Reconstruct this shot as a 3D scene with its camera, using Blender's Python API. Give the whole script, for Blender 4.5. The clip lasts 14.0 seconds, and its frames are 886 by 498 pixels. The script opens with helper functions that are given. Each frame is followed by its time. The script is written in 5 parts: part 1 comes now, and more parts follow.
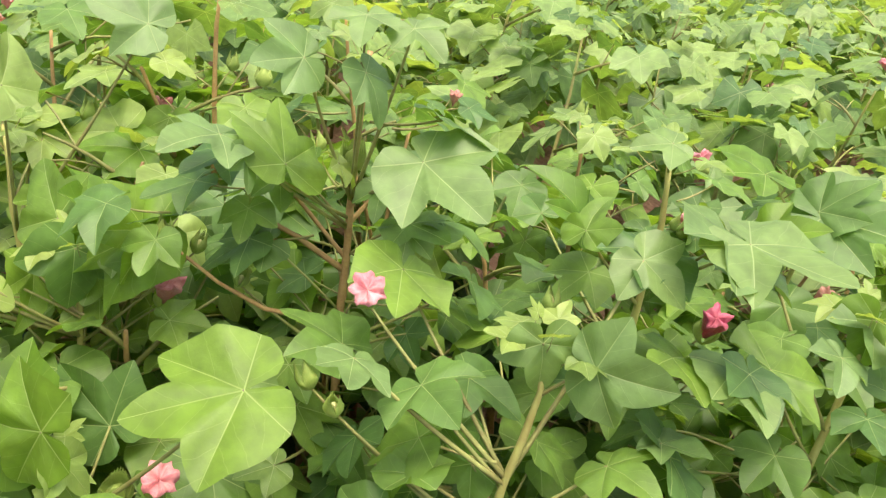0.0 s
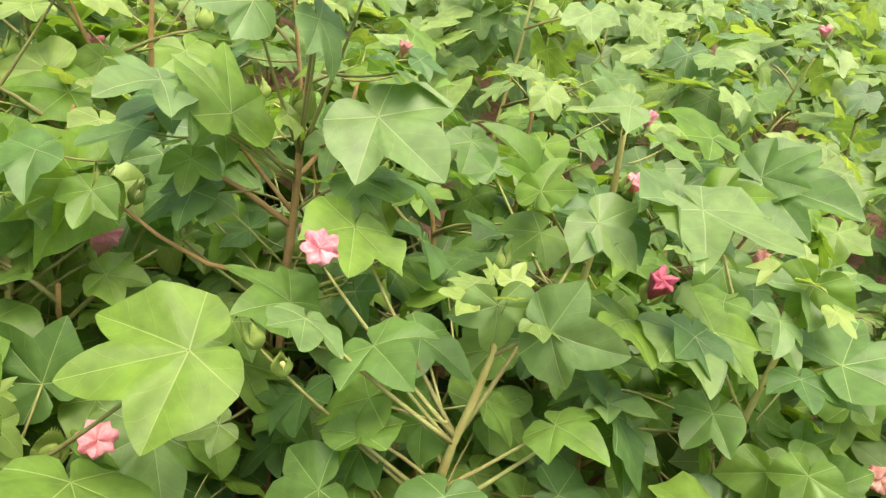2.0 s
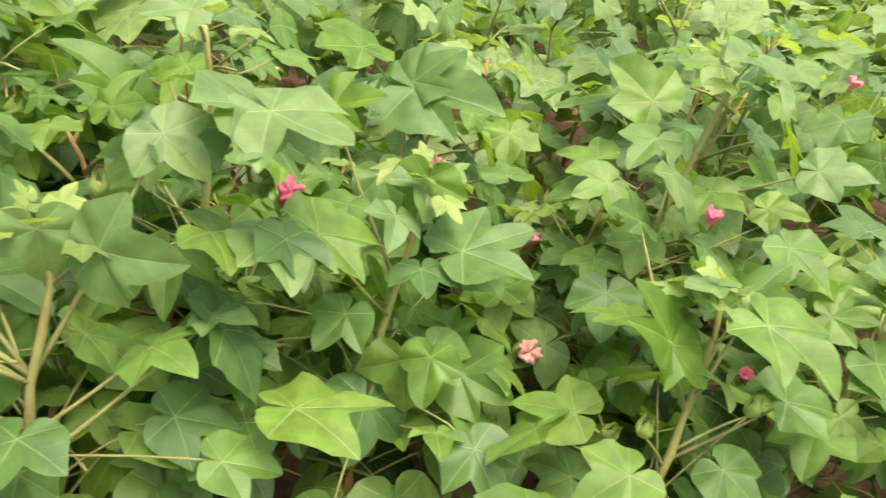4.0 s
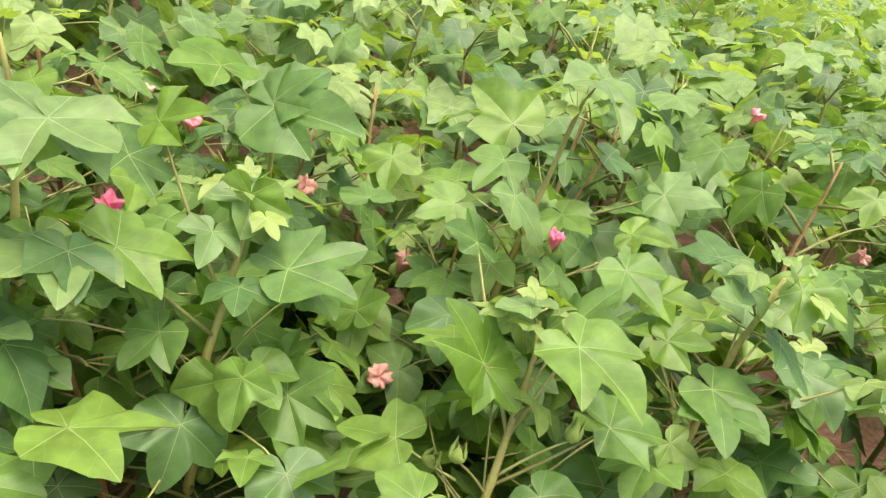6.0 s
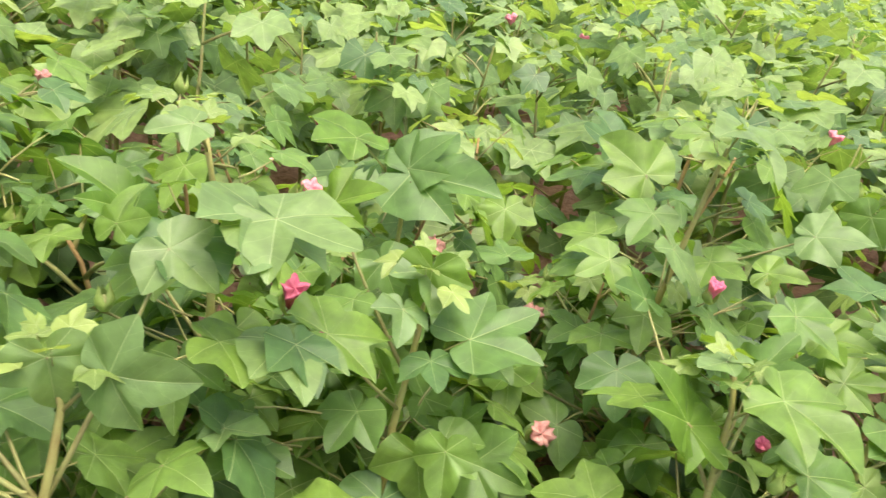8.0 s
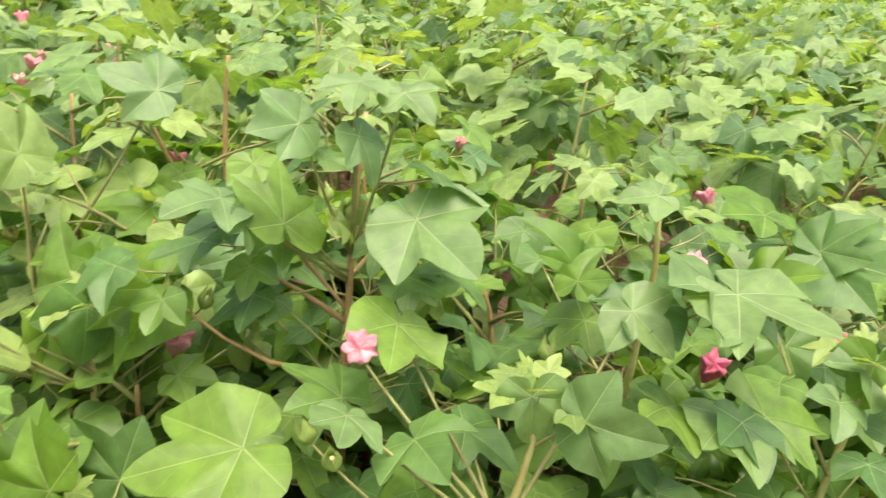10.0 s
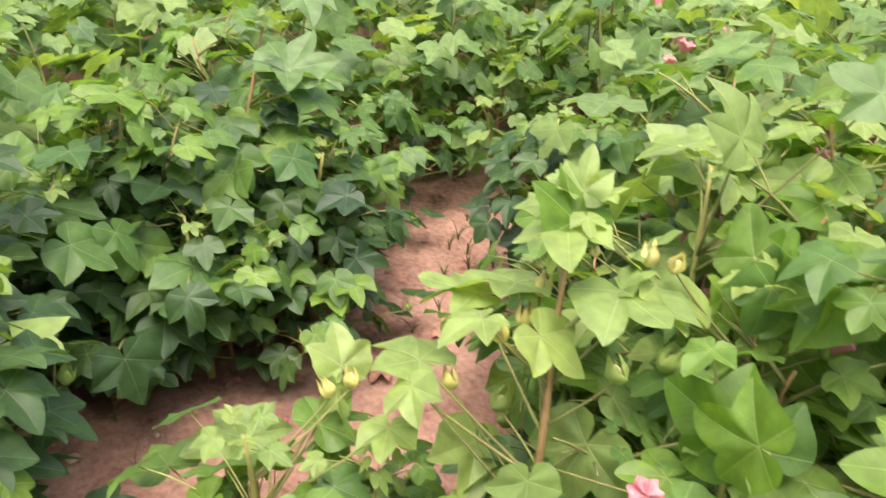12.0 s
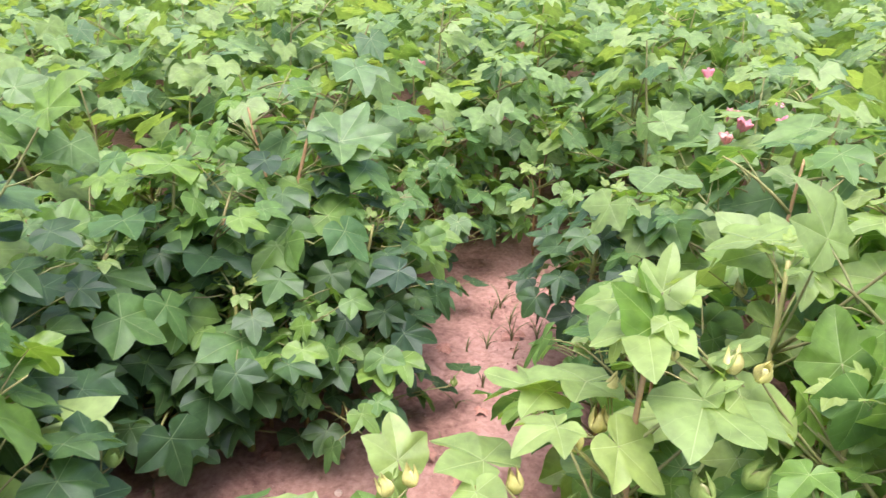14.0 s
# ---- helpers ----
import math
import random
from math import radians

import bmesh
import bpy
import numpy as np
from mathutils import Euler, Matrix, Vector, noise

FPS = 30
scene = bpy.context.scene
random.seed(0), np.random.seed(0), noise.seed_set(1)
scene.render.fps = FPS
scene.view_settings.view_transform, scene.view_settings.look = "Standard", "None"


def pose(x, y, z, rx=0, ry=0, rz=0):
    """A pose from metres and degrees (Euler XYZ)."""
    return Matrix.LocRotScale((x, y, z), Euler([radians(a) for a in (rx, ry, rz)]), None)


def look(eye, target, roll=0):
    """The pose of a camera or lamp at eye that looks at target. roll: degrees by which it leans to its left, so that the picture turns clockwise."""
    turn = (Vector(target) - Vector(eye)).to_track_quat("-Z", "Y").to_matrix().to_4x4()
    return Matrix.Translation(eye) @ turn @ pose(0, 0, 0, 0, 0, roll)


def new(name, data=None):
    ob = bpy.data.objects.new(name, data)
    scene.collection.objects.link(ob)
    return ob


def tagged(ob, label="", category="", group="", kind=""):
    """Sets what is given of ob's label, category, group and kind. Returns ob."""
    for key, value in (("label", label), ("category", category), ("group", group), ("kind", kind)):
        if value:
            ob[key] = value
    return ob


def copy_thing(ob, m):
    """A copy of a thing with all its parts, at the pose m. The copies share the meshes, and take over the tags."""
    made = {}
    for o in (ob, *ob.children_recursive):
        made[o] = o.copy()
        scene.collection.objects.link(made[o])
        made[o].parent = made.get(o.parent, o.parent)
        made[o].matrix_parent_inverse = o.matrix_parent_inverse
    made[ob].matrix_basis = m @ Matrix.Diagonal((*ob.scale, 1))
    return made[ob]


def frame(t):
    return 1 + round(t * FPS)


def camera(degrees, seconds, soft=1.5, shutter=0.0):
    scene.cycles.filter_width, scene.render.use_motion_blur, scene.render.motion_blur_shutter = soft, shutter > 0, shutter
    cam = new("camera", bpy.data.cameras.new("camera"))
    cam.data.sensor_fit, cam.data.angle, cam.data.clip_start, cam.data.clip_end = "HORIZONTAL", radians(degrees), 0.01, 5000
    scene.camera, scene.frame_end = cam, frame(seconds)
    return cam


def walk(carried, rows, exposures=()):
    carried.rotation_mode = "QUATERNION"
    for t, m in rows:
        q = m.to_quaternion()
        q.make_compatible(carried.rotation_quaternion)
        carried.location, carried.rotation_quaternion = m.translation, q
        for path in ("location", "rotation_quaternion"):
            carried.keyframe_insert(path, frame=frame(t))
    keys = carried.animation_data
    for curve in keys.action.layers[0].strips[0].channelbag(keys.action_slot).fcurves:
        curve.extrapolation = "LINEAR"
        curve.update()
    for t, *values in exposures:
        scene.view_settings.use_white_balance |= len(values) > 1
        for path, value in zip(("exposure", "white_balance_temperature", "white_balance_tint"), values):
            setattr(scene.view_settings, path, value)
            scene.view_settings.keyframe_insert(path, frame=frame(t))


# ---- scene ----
import functools

cam = camera(62.6, 14.0, soft=1.3, shutter=0.25)
PATH = [
    (0, (0.022, 0.216, 1.059), (0.075, 1.997, 0.15), 7.7),
    (0.5, (0.016, 0.212, 1.063), (0.101, 1.977, 0.125), 9.1),
    (1, (-0.009, 0.212, 1.055), (0.121, 1.95, 0.074), 10.7),
    (1.5, (0.014, 0.227, 1.056), (0.197, 1.952, 0.061), 11.8),
    (2, (0.007, 0.232, 1.056), (0.243, 1.949, 0.058), 11.8),
    (2.5, (0.028, 0.242, 1.058), (0.306, 1.947, 0.051), 11.8),
    (3, (0.049, 0.236, 1.057), (0.448, 1.91, 0.038), 12.0),
    (3.5, (0.144, 0.22, 1.065), (0.709, 1.833, 0.027), 12.8),
    (4, (0.245, 0.184, 1.068), (0.952, 1.737, 0.024), 13.5),
    (4.2, (0.287, 0.172, 1.07), (1.031, 1.716, 0.039), 14.1),
    (6.3, (0.432, 0.128, 1.089), (1.181, 1.725, 0.145), 14.5),
    (6.5, (0.427, 0.126, 1.099), (1.179, 1.723, 0.159), 13.7),
    (7, (0.364, 0.151, 1.1), (1.17, 1.735, 0.183), 12.1),
    (7.2, (0.337, 0.168, 1.107), (1.173, 1.739, 0.193), 12.0),
    (9.3, (0.071, 0.223, 1.077), (0.344, 2.028, 0.26), 5.3),
    (9.5, (0.057, 0.216, 1.082), (0.249, 2.038, 0.279), 5.1),
    (10, (0.053, 0.208, 1.094), (0.027, 2.024, 0.256), 5.3),
    (10.5, (0.038, 0.161, 1.075), (-0.316, 1.847, 0.059), 5.4),
    (11, (0.031, 0.129, 1.06), (-0.67, 1.623, -0.069), 4.3),
    (11.5, (-0.058, 0.085, 1.071), (-1.001, 1.484, -0.003), 3.1),
    (12, (-0.175, 0.057, 1.115), (-1.323, 1.388, 0.162), 1.2),
    (12.5, (-0.235, 0.039, 1.136), (-1.507, 1.308, 0.258), 1.0),
    (13, (-0.241, 0.035, 1.144), (-1.556, 1.266, 0.275), 1.4),
    (13.5, (-0.25, 0.035, 1.141), (-1.562, 1.273, 0.277), 1.6),
    (14, (-0.26, 0.058, 1.153), (-1.499, 1.388, 0.318), 1.7),
]
walk(cam, [(t, look(eye, target, roll)) for t, eye, target, roll in PATH], [(0, 1.70, 6850, 9), (4, 1.70, 6750, 10), (7, 1.72, 6550, 13), (9.5, 1.78, 6450, 16), (10, 1.72, 6600, 11), (11.5, 1.58, 6800, 10), (13, 1.72, 5650, 24), (14, 1.72, 5650, 24)])

# ---- world, sun, exposure ----
world = bpy.data.worlds.new("overcast_sky")
scene.world = world
world.use_nodes = True
wn = world.node_tree.nodes
wl = world.node_tree.links
sky = wn.new("ShaderNodeTexSky")
sky.sky_type = "NISHITA"
sky.sun_disc = False
sky.sun_elevation = radians(78)
sky.sun_rotation = radians(140)
sky.air_density = 1.0
sky.dust_density = 6.0
sky.ozone_density = 0.6
wl.new(sky.outputs["Color"], wn["Background"].inputs["Color"])
wn["Background"].inputs["Strength"].default_value = 0.11

sun = new("sun", bpy.data.lights.new("sun", "SUN"))
sun.data.energy = 1.5
sun.data.angle = radians(55)
sun.data.color = (1.0, 0.95, 0.87)
sun.matrix_world = look((0, 0, 8), (-0.5, 0.7, 0))


# ---- materials ----
def nodes_of(name):
    m = bpy.data.materials.new(name)
    m.use_nodes = True
    nt = m.node_tree
    return m, nt, nt.nodes, nt.links, nt.nodes["Principled BSDF"]


def ramp(nodes, stops):
    r = nodes.new("ShaderNodeValToRGB")
    e = r.color_ramp.elements
    while len(e) < len(stops):
        e.new(0.5)
    for s, (p, c) in zip(e, stops):
        s.position, s.color = p, (*c, 1)
    return r


def math_node(nt, op, a, b=None, c=None):
    n = nt.nodes.new("ShaderNodeMath")
    n.operation = op
    for i, v in enumerate((a, b, c)):
        if v is None:
            continue
        if isinstance(v, (int, float)):
            n.inputs[i].default_value = v
        else:
            nt.links.new(v, n.inputs[i])
    return n.outputs[0]


def mix_color(nt, fac, a, b, blend="MIX"):
    n = nt.nodes.new("ShaderNodeMix")
    n.data_type, n.blend_type = "RGBA", blend
    for i, v in ((0, fac), (6, a), (7, b)):
        if isinstance(v, (int, float)):
            n.inputs[i].default_value = v
        elif isinstance(v, tuple):
            n.inputs[i].default_value = (*v, 1)
        else:
            nt.links.new(v, n.inputs[i])
    return n.outputs[2]


def leaf_material(name, dark, mid, light, vein, veins=True, island=False, through_light=0.3):
    """Leaf blade: hue differs from leaf to leaf, mottled, with pale veins that run in the leaf's own plane."""
    m, nt, nodes, links, bsdf = nodes_of(name)
    if island:
        rnd = nodes.new("ShaderNodeNewGeometry").outputs["Random Per Island"]
    else:
        rnd = nodes.new("ShaderNodeObjectInfo").outputs["Random"]
    hue = ramp(nodes, [(0.0, dark), (0.5, mid), (1.0, light)])
    links.new(rnd, hue.inputs[0])
    coord = nodes.new("ShaderNodeTexCoord")
    geo = nodes.new("ShaderNodeNewGeometry")
    blot = nodes.new("ShaderNodeTexNoise")
    blot.inputs["Scale"].default_value = 38
    blot.inputs["Detail"].default_value = 4
    links.new(geo.outputs["Position"], blot.inputs["Vector"])
    spread = nodes.new("ShaderNodeMapRange")
    spread.inputs[1].default_value, spread.inputs[2].default_value = 0.3, 0.72
    spread.inputs[3].default_value, spread.inputs[4].default_value = 0.78, 1.22
    links.new(blot.outputs["Fac"], spread.inputs[0])
    color = mix_color(nt, 1.0, hue.outputs[0], spread.outputs[0], "MULTIPLY")
    fine = nodes.new("ShaderNodeTexNoise")
    fine.inputs["Scale"].default_value = 420
    fine.inputs["Detail"].default_value = 3
    links.new(geo.outputs["Position"], fine.inputs["Vector"])
    height = math_node(nt, "MULTIPLY", fine.outputs["Fac"], 0.35)
    if veins:
        uv = nodes.new("ShaderNodeUVMap")
        uv.uv_map = "vein"
        sep = nodes.new("ShaderNodeSeparateXYZ")
        links.new(uv.outputs[0], sep.inputs[0])
        u, v = sep.outputs[0], math_node(nt, "ABSOLUTE", sep.outputs[1])
        wide = math_node(nt, "MULTIPLY_ADD", u, -0.0055, 0.0078)
        main = math_node(nt, "SUBTRACT", 1.35, math_node(nt, "DIVIDE", v, wide))
        mainc = nodes.new("ShaderNodeClamp")
        links.new(main, mainc.inputs[0])
        # side veins leave the midrib forwards, some seven to a lobe
        along = math_node(nt, "MULTIPLY_ADD", v, -1.05, u)
        wob = math_node(nt, "MULTIPLY_ADD", blot.outputs["Fac"], 0.16, along)
        rep = math_node(nt, "FRACT", math_node(nt, "MULTIPLY", wob, 4.3))
        tri = math_node(nt, "ABSOLUTE", math_node(nt, "SUBTRACT", rep, 0.5))
        side = math_node(nt, "SUBTRACT", 1.0, math_node(nt, "DIVIDE", tri, 0.028))
        sidec = nodes.new("ShaderNodeClamp")
        links.new(side, sidec.inputs[0])
        both = math_node(nt, "MAXIMUM", mainc.outputs[0], math_node(nt, "MULTIPLY", sidec.outputs[0], 0.30))
        color = mix_color(nt, math_node(nt, "MULTIPLY", both, 0.52), color, vein)
        # the blade puffs up between the veins
        puff = math_node(nt, "MULTIPLY", math_node(nt, "SINE", math_node(nt, "MULTIPLY", tri, 3.14)), -0.10)
        height = math_node(nt, "ADD", height, math_node(nt, "ADD", puff, math_node(nt, "MULTIPLY", both, -0.45)))
    links.new(color, bsdf.inputs["Base Color"])
    bsdf.inputs["Roughness"].default_value = 0.45
    bsdf.inputs["Specular IOR Level"].default_value = 0.45
    bump = nodes.new("ShaderNodeBump")
    bump.inputs["Strength"].default_value = 0.45
    bump.inputs["Distance"].default_value = 0.0018
    links.new(height, bump.inputs["Height"])
    links.new(bump.outputs[0], bsdf.inputs["Normal"])
    glow = nodes.new("ShaderNodeBsdfTranslucent")
    tint = mix_color(nt, 1.0, color, (1.5, 1.45, 0.55), "MULTIPLY")
    links.new(tint, glow.inputs["Color"])
    mix = nodes.new("ShaderNodeMixShader")
    mix.inputs[0].default_value = through_light
    links.new(bsdf.outputs[0], mix.inputs[1])
    links.new(glow.outputs[0], mix.inputs[2])
    links.new(mix.outputs[0], nodes["Material Output"].inputs["Surface"])
    return m


LEAF = {
    "green": leaf_material("leaf_green", (0.09, 0.18, 0.05), (0.136, 0.242, 0.047), (0.18, 0.29, 0.042), (0.46, 0.56, 0.24), through_light=0.42),
    "fresh": leaf_material("leaf_fresh", (0.22, 0.315, 0.09), (0.27, 0.365, 0.102), (0.325, 0.415, 0.113), (0.55, 0.62, 0.30), through_light=0.42),
    # dark mature green, lowered further to paint the shade low in the bushes
    "deep": leaf_material("leaf_dark_shaded", (0.030, 0.066, 0.023), (0.050, 0.104, 0.030), (0.082, 0.150, 0.036), (0.24, 0.34, 0.16), through_light=0.34),
    "bright": leaf_material("leaf_bright", (0.110, 0.215, 0.024), (0.135, 0.245, 0.027), (0.165, 0.275, 0.03), (0.46, 0.56, 0.22), through_light=0.46),
    # sky sheen on chosen leaves, put into a paler base colour
    "pale": leaf_material("leaf_pale_sheen", (0.14, 0.235, 0.078), (0.165, 0.26, 0.082), (0.19, 0.285, 0.085), (0.48, 0.56, 0.28), through_light=0.40),
    "young": leaf_material("leaf_young", (0.18, 0.275, 0.07), (0.235, 0.33, 0.085), (0.295, 0.38, 0.095), (0.60, 0.66, 0.36), through_light=0.42),
}
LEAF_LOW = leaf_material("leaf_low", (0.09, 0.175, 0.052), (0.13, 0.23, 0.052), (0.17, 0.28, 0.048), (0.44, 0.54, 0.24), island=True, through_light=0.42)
# shaded copy of leaf_low: the gloom under dark bushes is in its colour
LEAF_LOW_SHADED = leaf_material("leaf_low_shaded", (0.028, 0.060, 0.021), (0.046, 0.096, 0.028), (0.074, 0.136, 0.034), (0.24, 0.34, 0.16), island=True, through_light=0.34)
LEAF_MASS = leaf_material("leaf_mass", (0.09, 0.175, 0.055), (0.18, 0.285, 0.08), (0.28, 0.38, 0.11), (0.46, 0.54, 0.26), island=True, through_light=0.42)
LEAF_FAR = leaf_material("leaf_far", (0.11, 0.195, 0.06), (0.20, 0.305, 0.085), (0.29, 0.39, 0.112), (0.4, 0.5, 0.2), veins=False, island=True, through_light=0.42)


def plain_material(name, a, b, rough=0.6, scale=60, bump_by=0.4, through_light=0.0, distance=0.001, island=False):
    """Two tones mottled over the surface at two scales, with a fine relief."""
    m, nt, nodes, links, bsdf = nodes_of(name)
    geo = nodes.new("ShaderNodeNewGeometry")
    n1 = nodes.new("ShaderNodeTexNoise")
    n1.inputs["Scale"].default_value, n1.inputs["Detail"].default_value = scale, 5
    n2 = nodes.new("ShaderNodeTexNoise")
    n2.inputs["Scale"].default_value, n2.inputs["Detail"].default_value = scale * 6, 3
    for n in (n1, n2):
        links.new(geo.outputs["Position"], n.inputs["Vector"])
    f = math_node(nt, "MULTIPLY_ADD", n2.outputs["Fac"], 0.4, math_node(nt, "MULTIPLY", n1.outputs["Fac"], 0.7))
    r = ramp(nodes, [(0.35, a), (0.75, b)])
    links.new(f, r.inputs[0])
    color = r.outputs[0]
    rnd = geo.outputs["Random Per Island"] if island else nodes.new("ShaderNodeObjectInfo").outputs["Random"]
    vary = math_node(nt, "MULTIPLY_ADD", rnd, 0.4, 0.8)
    color = mix_color(nt, 1.0, color, vary, "MULTIPLY")
    links.new(color, bsdf.inputs["Base Color"])
    bsdf.inputs["Roughness"].default_value = rough
    bsdf.inputs["Specular IOR Level"].default_value = 0.3
    bump = nodes.new("ShaderNodeBump")
    bump.inputs["Strength"].default_value, bump.inputs["Distance"].default_value = bump_by, distance
    links.new(n2.outputs["Fac"], bump.inputs["Height"])
    links.new(bump.outputs[0], bsdf.inputs["Normal"])
    if through_light:
        glow = nodes.new("ShaderNodeBsdfTranslucent")
        links.new(color, glow.inputs["Color"])
        mix = nodes.new("ShaderNodeMixShader")
        mix.inputs[0].default_value = through_light
        links.new(bsdf.outputs[0], mix.inputs[1])
        links.new(glow.outputs[0], mix.inputs[2])
        links.new(mix.outputs[0], nodes["Material Output"].inputs["Surface"])
    return m


STEM = plain_material("stem_bark", (0.29, 0.165, 0.07), (0.46, 0.30, 0.125), 0.65, 45)
STEM_GREEN = plain_material("stem_green", (0.30, 0.24, 0.08), (0.38, 0.38, 0.12), 0.6, 30)
TWIG = plain_material("twig_green", (0.21, 0.165, 0.06), (0.28, 0.31, 0.10), 0.55, 22)
BRACT = plain_material("bract_green", (0.24, 0.35, 0.08), (0.38, 0.46, 0.12), 0.55, 60, through_light=0.3)
BRACT_DRY = plain_material("bract_yellow", (0.56, 0.50, 0.13), (0.76, 0.70, 0.26), 0.6, 70, through_light=0.25)
BUD = plain_material("bud_cream", (0.52, 0.52, 0.18), (0.72, 0.68, 0.34), 0.5, 90, through_light=0.2)
PETAL = plain_material("petal_pink", (0.74, 0.20, 0.25), (0.90, 0.50, 0.50), 0.8, 55, 1.0, through_light=0.35)
PETAL_RED = plain_material("petal_crimson", (0.55, 0.07, 0.16), (0.78, 0.26, 0.32), 0.55, 70, through_light=0.25)
PETAL_FADED = plain_material("petal_faded", (0.62, 0.24, 0.20), (0.86, 0.56, 0.46), 0.8, 55, 1.0, through_light=0.35)
PETAL_WHITE = plain_material("petal_white", (0.68, 0.30, 0.40), (0.80, 0.64, 0.56), 0.6, 60, through_light=0.3)
DRY = plain_material("dry_leaf", (0.22, 0.10, 0.07), (0.45, 0.24, 0.16), 0.8, 50)
YELLOW = plain_material("yellow_leaf", (0.42, 0.34, 0.05), (0.56, 0.46, 0.09), 0.6, 50, through_light=0.3)
STONE = plain_material("stone_pale", (0.34, 0.22, 0.16), (0.56, 0.44, 0.34), 0.85, 90)
BLADE = plain_material("grass_blade", (0.09, 0.10, 0.035), (0.20, 0.20, 0.07), 0.6, 40)


def soil_material():
    m, nt, nodes, links, bsdf = nodes_of("red_soil")
    geo = nodes.new("ShaderNodeNewGeometry")

    def noise_at(scale, detail=6, rough=0.6):
        n = nodes.new("ShaderNodeTexNoise")
        n.inputs["Scale"].default_value, n.inputs["Detail"].default_value, n.inputs["Roughness"].default_value = scale, detail, rough
        links.new(geo.outputs["Position"], n.inputs["Vector"])
        return n.outputs["Fac"]
    big, small, grit = noise_at(5), noise_at(55), noise_at(420, 3)
    f = math_node(nt, "MULTIPLY_ADD", small, 0.5, math_node(nt, "MULTIPLY", big, 0.5))
    r = ramp(nodes, [(0.34, (0.155, 0.079, 0.055)), (0.5, (0.31, 0.176, 0.128)), (0.66, (0.44, 0.272, 0.205))])
    links.new(f, r.inputs[0])
    speck = ramp(nodes, [(0.66, (1, 1, 1)), (0.72, (1.5, 1.55, 1.6))])
    links.new(grit, speck.inputs[0])
    links.new(mix_color(nt, 1.0, r.outputs[0], speck.outputs[0], "MULTIPLY"), bsdf.inputs["Base Color"])
    bsdf.inputs["Roughness"].default_value = 0.95
    bsdf.inputs["Specular IOR Level"].default_value = 0.15
    h = math_node(nt, "MULTIPLY_ADD", grit, 0.25, small)
    bump = nodes.new("ShaderNodeBump")
    bump.inputs["Strength"].default_value, bump.inputs["Distance"].default_value = 0.7, 0.008
    links.new(h, bump.inputs["Height"])
    links.new(bump.outputs[0], bsdf.inputs["Normal"])
    return m


SOIL = soil_material()


# ---- shapes ----
rng = random.Random(11)


def mesh_of(name, verts, faces, mat, uvs=None, smooth=True):
    me = bpy.data.meshes.new(name)
    me.from_pydata(verts, [], faces)
    for mm in mat if isinstance(mat, list) else [mat]:
        me.materials.append(mm)
    if uvs:
        layer = me.uv_layers.new(name="vein")
        layer.data.foreach_set("uv", [c for uv in uvs for c in uv])
    if smooth:
        me.polygons.foreach_set("use_smooth", [True] * len(me.polygons))
    me.update()
    return me


def part(name, me, parent, m=None, label=""):
    ob = new(name, me)
    ob.parent = parent
    if m is not None:
        ob.matrix_basis = m
    return tagged(ob, label)


def lobe_reach(off, width):
    """How far an egg-shaped lobe of unit length reaches, that many degrees off its own axis."""
    if off >= 88:
        return 0.02
    slope, lo, hi = math.tan(radians(off)), 1e-4, 1.0
    for _ in range(22):
        s = 0.5 * (lo + hi)
        if width * s ** -0.4 * (1 - s) ** 0.8 > slope:
            lo = s
        else:
            hi = s
    return lo / math.cos(radians(off))


@functools.lru_cache(None)
def lobe_side(a, q, sinus):
    """Half of a lobed leaf's rim, from the middle tip round to the stalk: (degrees, radius, which vein)."""
    s = sinus * math.cos(radians(a / 2))
    width = max(0.42, min(1.1, math.tan(radians(a / 2)) / (s ** -0.4 * (1 - s) ** 0.8)))
    lo, hi = 0.0, a
    for _ in range(18):
        c = 0.5 * (lo + hi)
        if lobe_reach(c, width) > q * lobe_reach(a - c, width):
            lo = c
        else:
            hi = c
    rim = [(f * c, lobe_reach(f * c, width), 0) for f in (0.05, 0.15, 0.32, 0.54, 0.79, 1.0)]
    rim += [(a - f * (a - c), q * lobe_reach(f * (a - c), width), 1) for f in (0.79, 0.54, 0.32, 0.15, 0.05, 0.0)]
    # the outer edge swings round in one curve, with a blunt corner, to the notch at the stalk
    rim += [(a + d, max(q * lobe_reach(d, width), q * (1 - 0.25 * (d / 40) ** 0.45)), 1) for d in (2.5, 7, 15, 26, 38)]
    rest = 179 - (a + 38)
    rim += [(a + 38 + f * rest, 0.03 + (0.72 * q - 0.03) * (1 - f ** 3.2) ** 0.6 * (1 - 0.16 * math.sin(3.14 * f) + 0.05 * math.sin(6.3 * f)), 2) for f in (0.14, 0.3, 0.46, 0.62, 0.77, 0.9, 1.0)]
    return rim


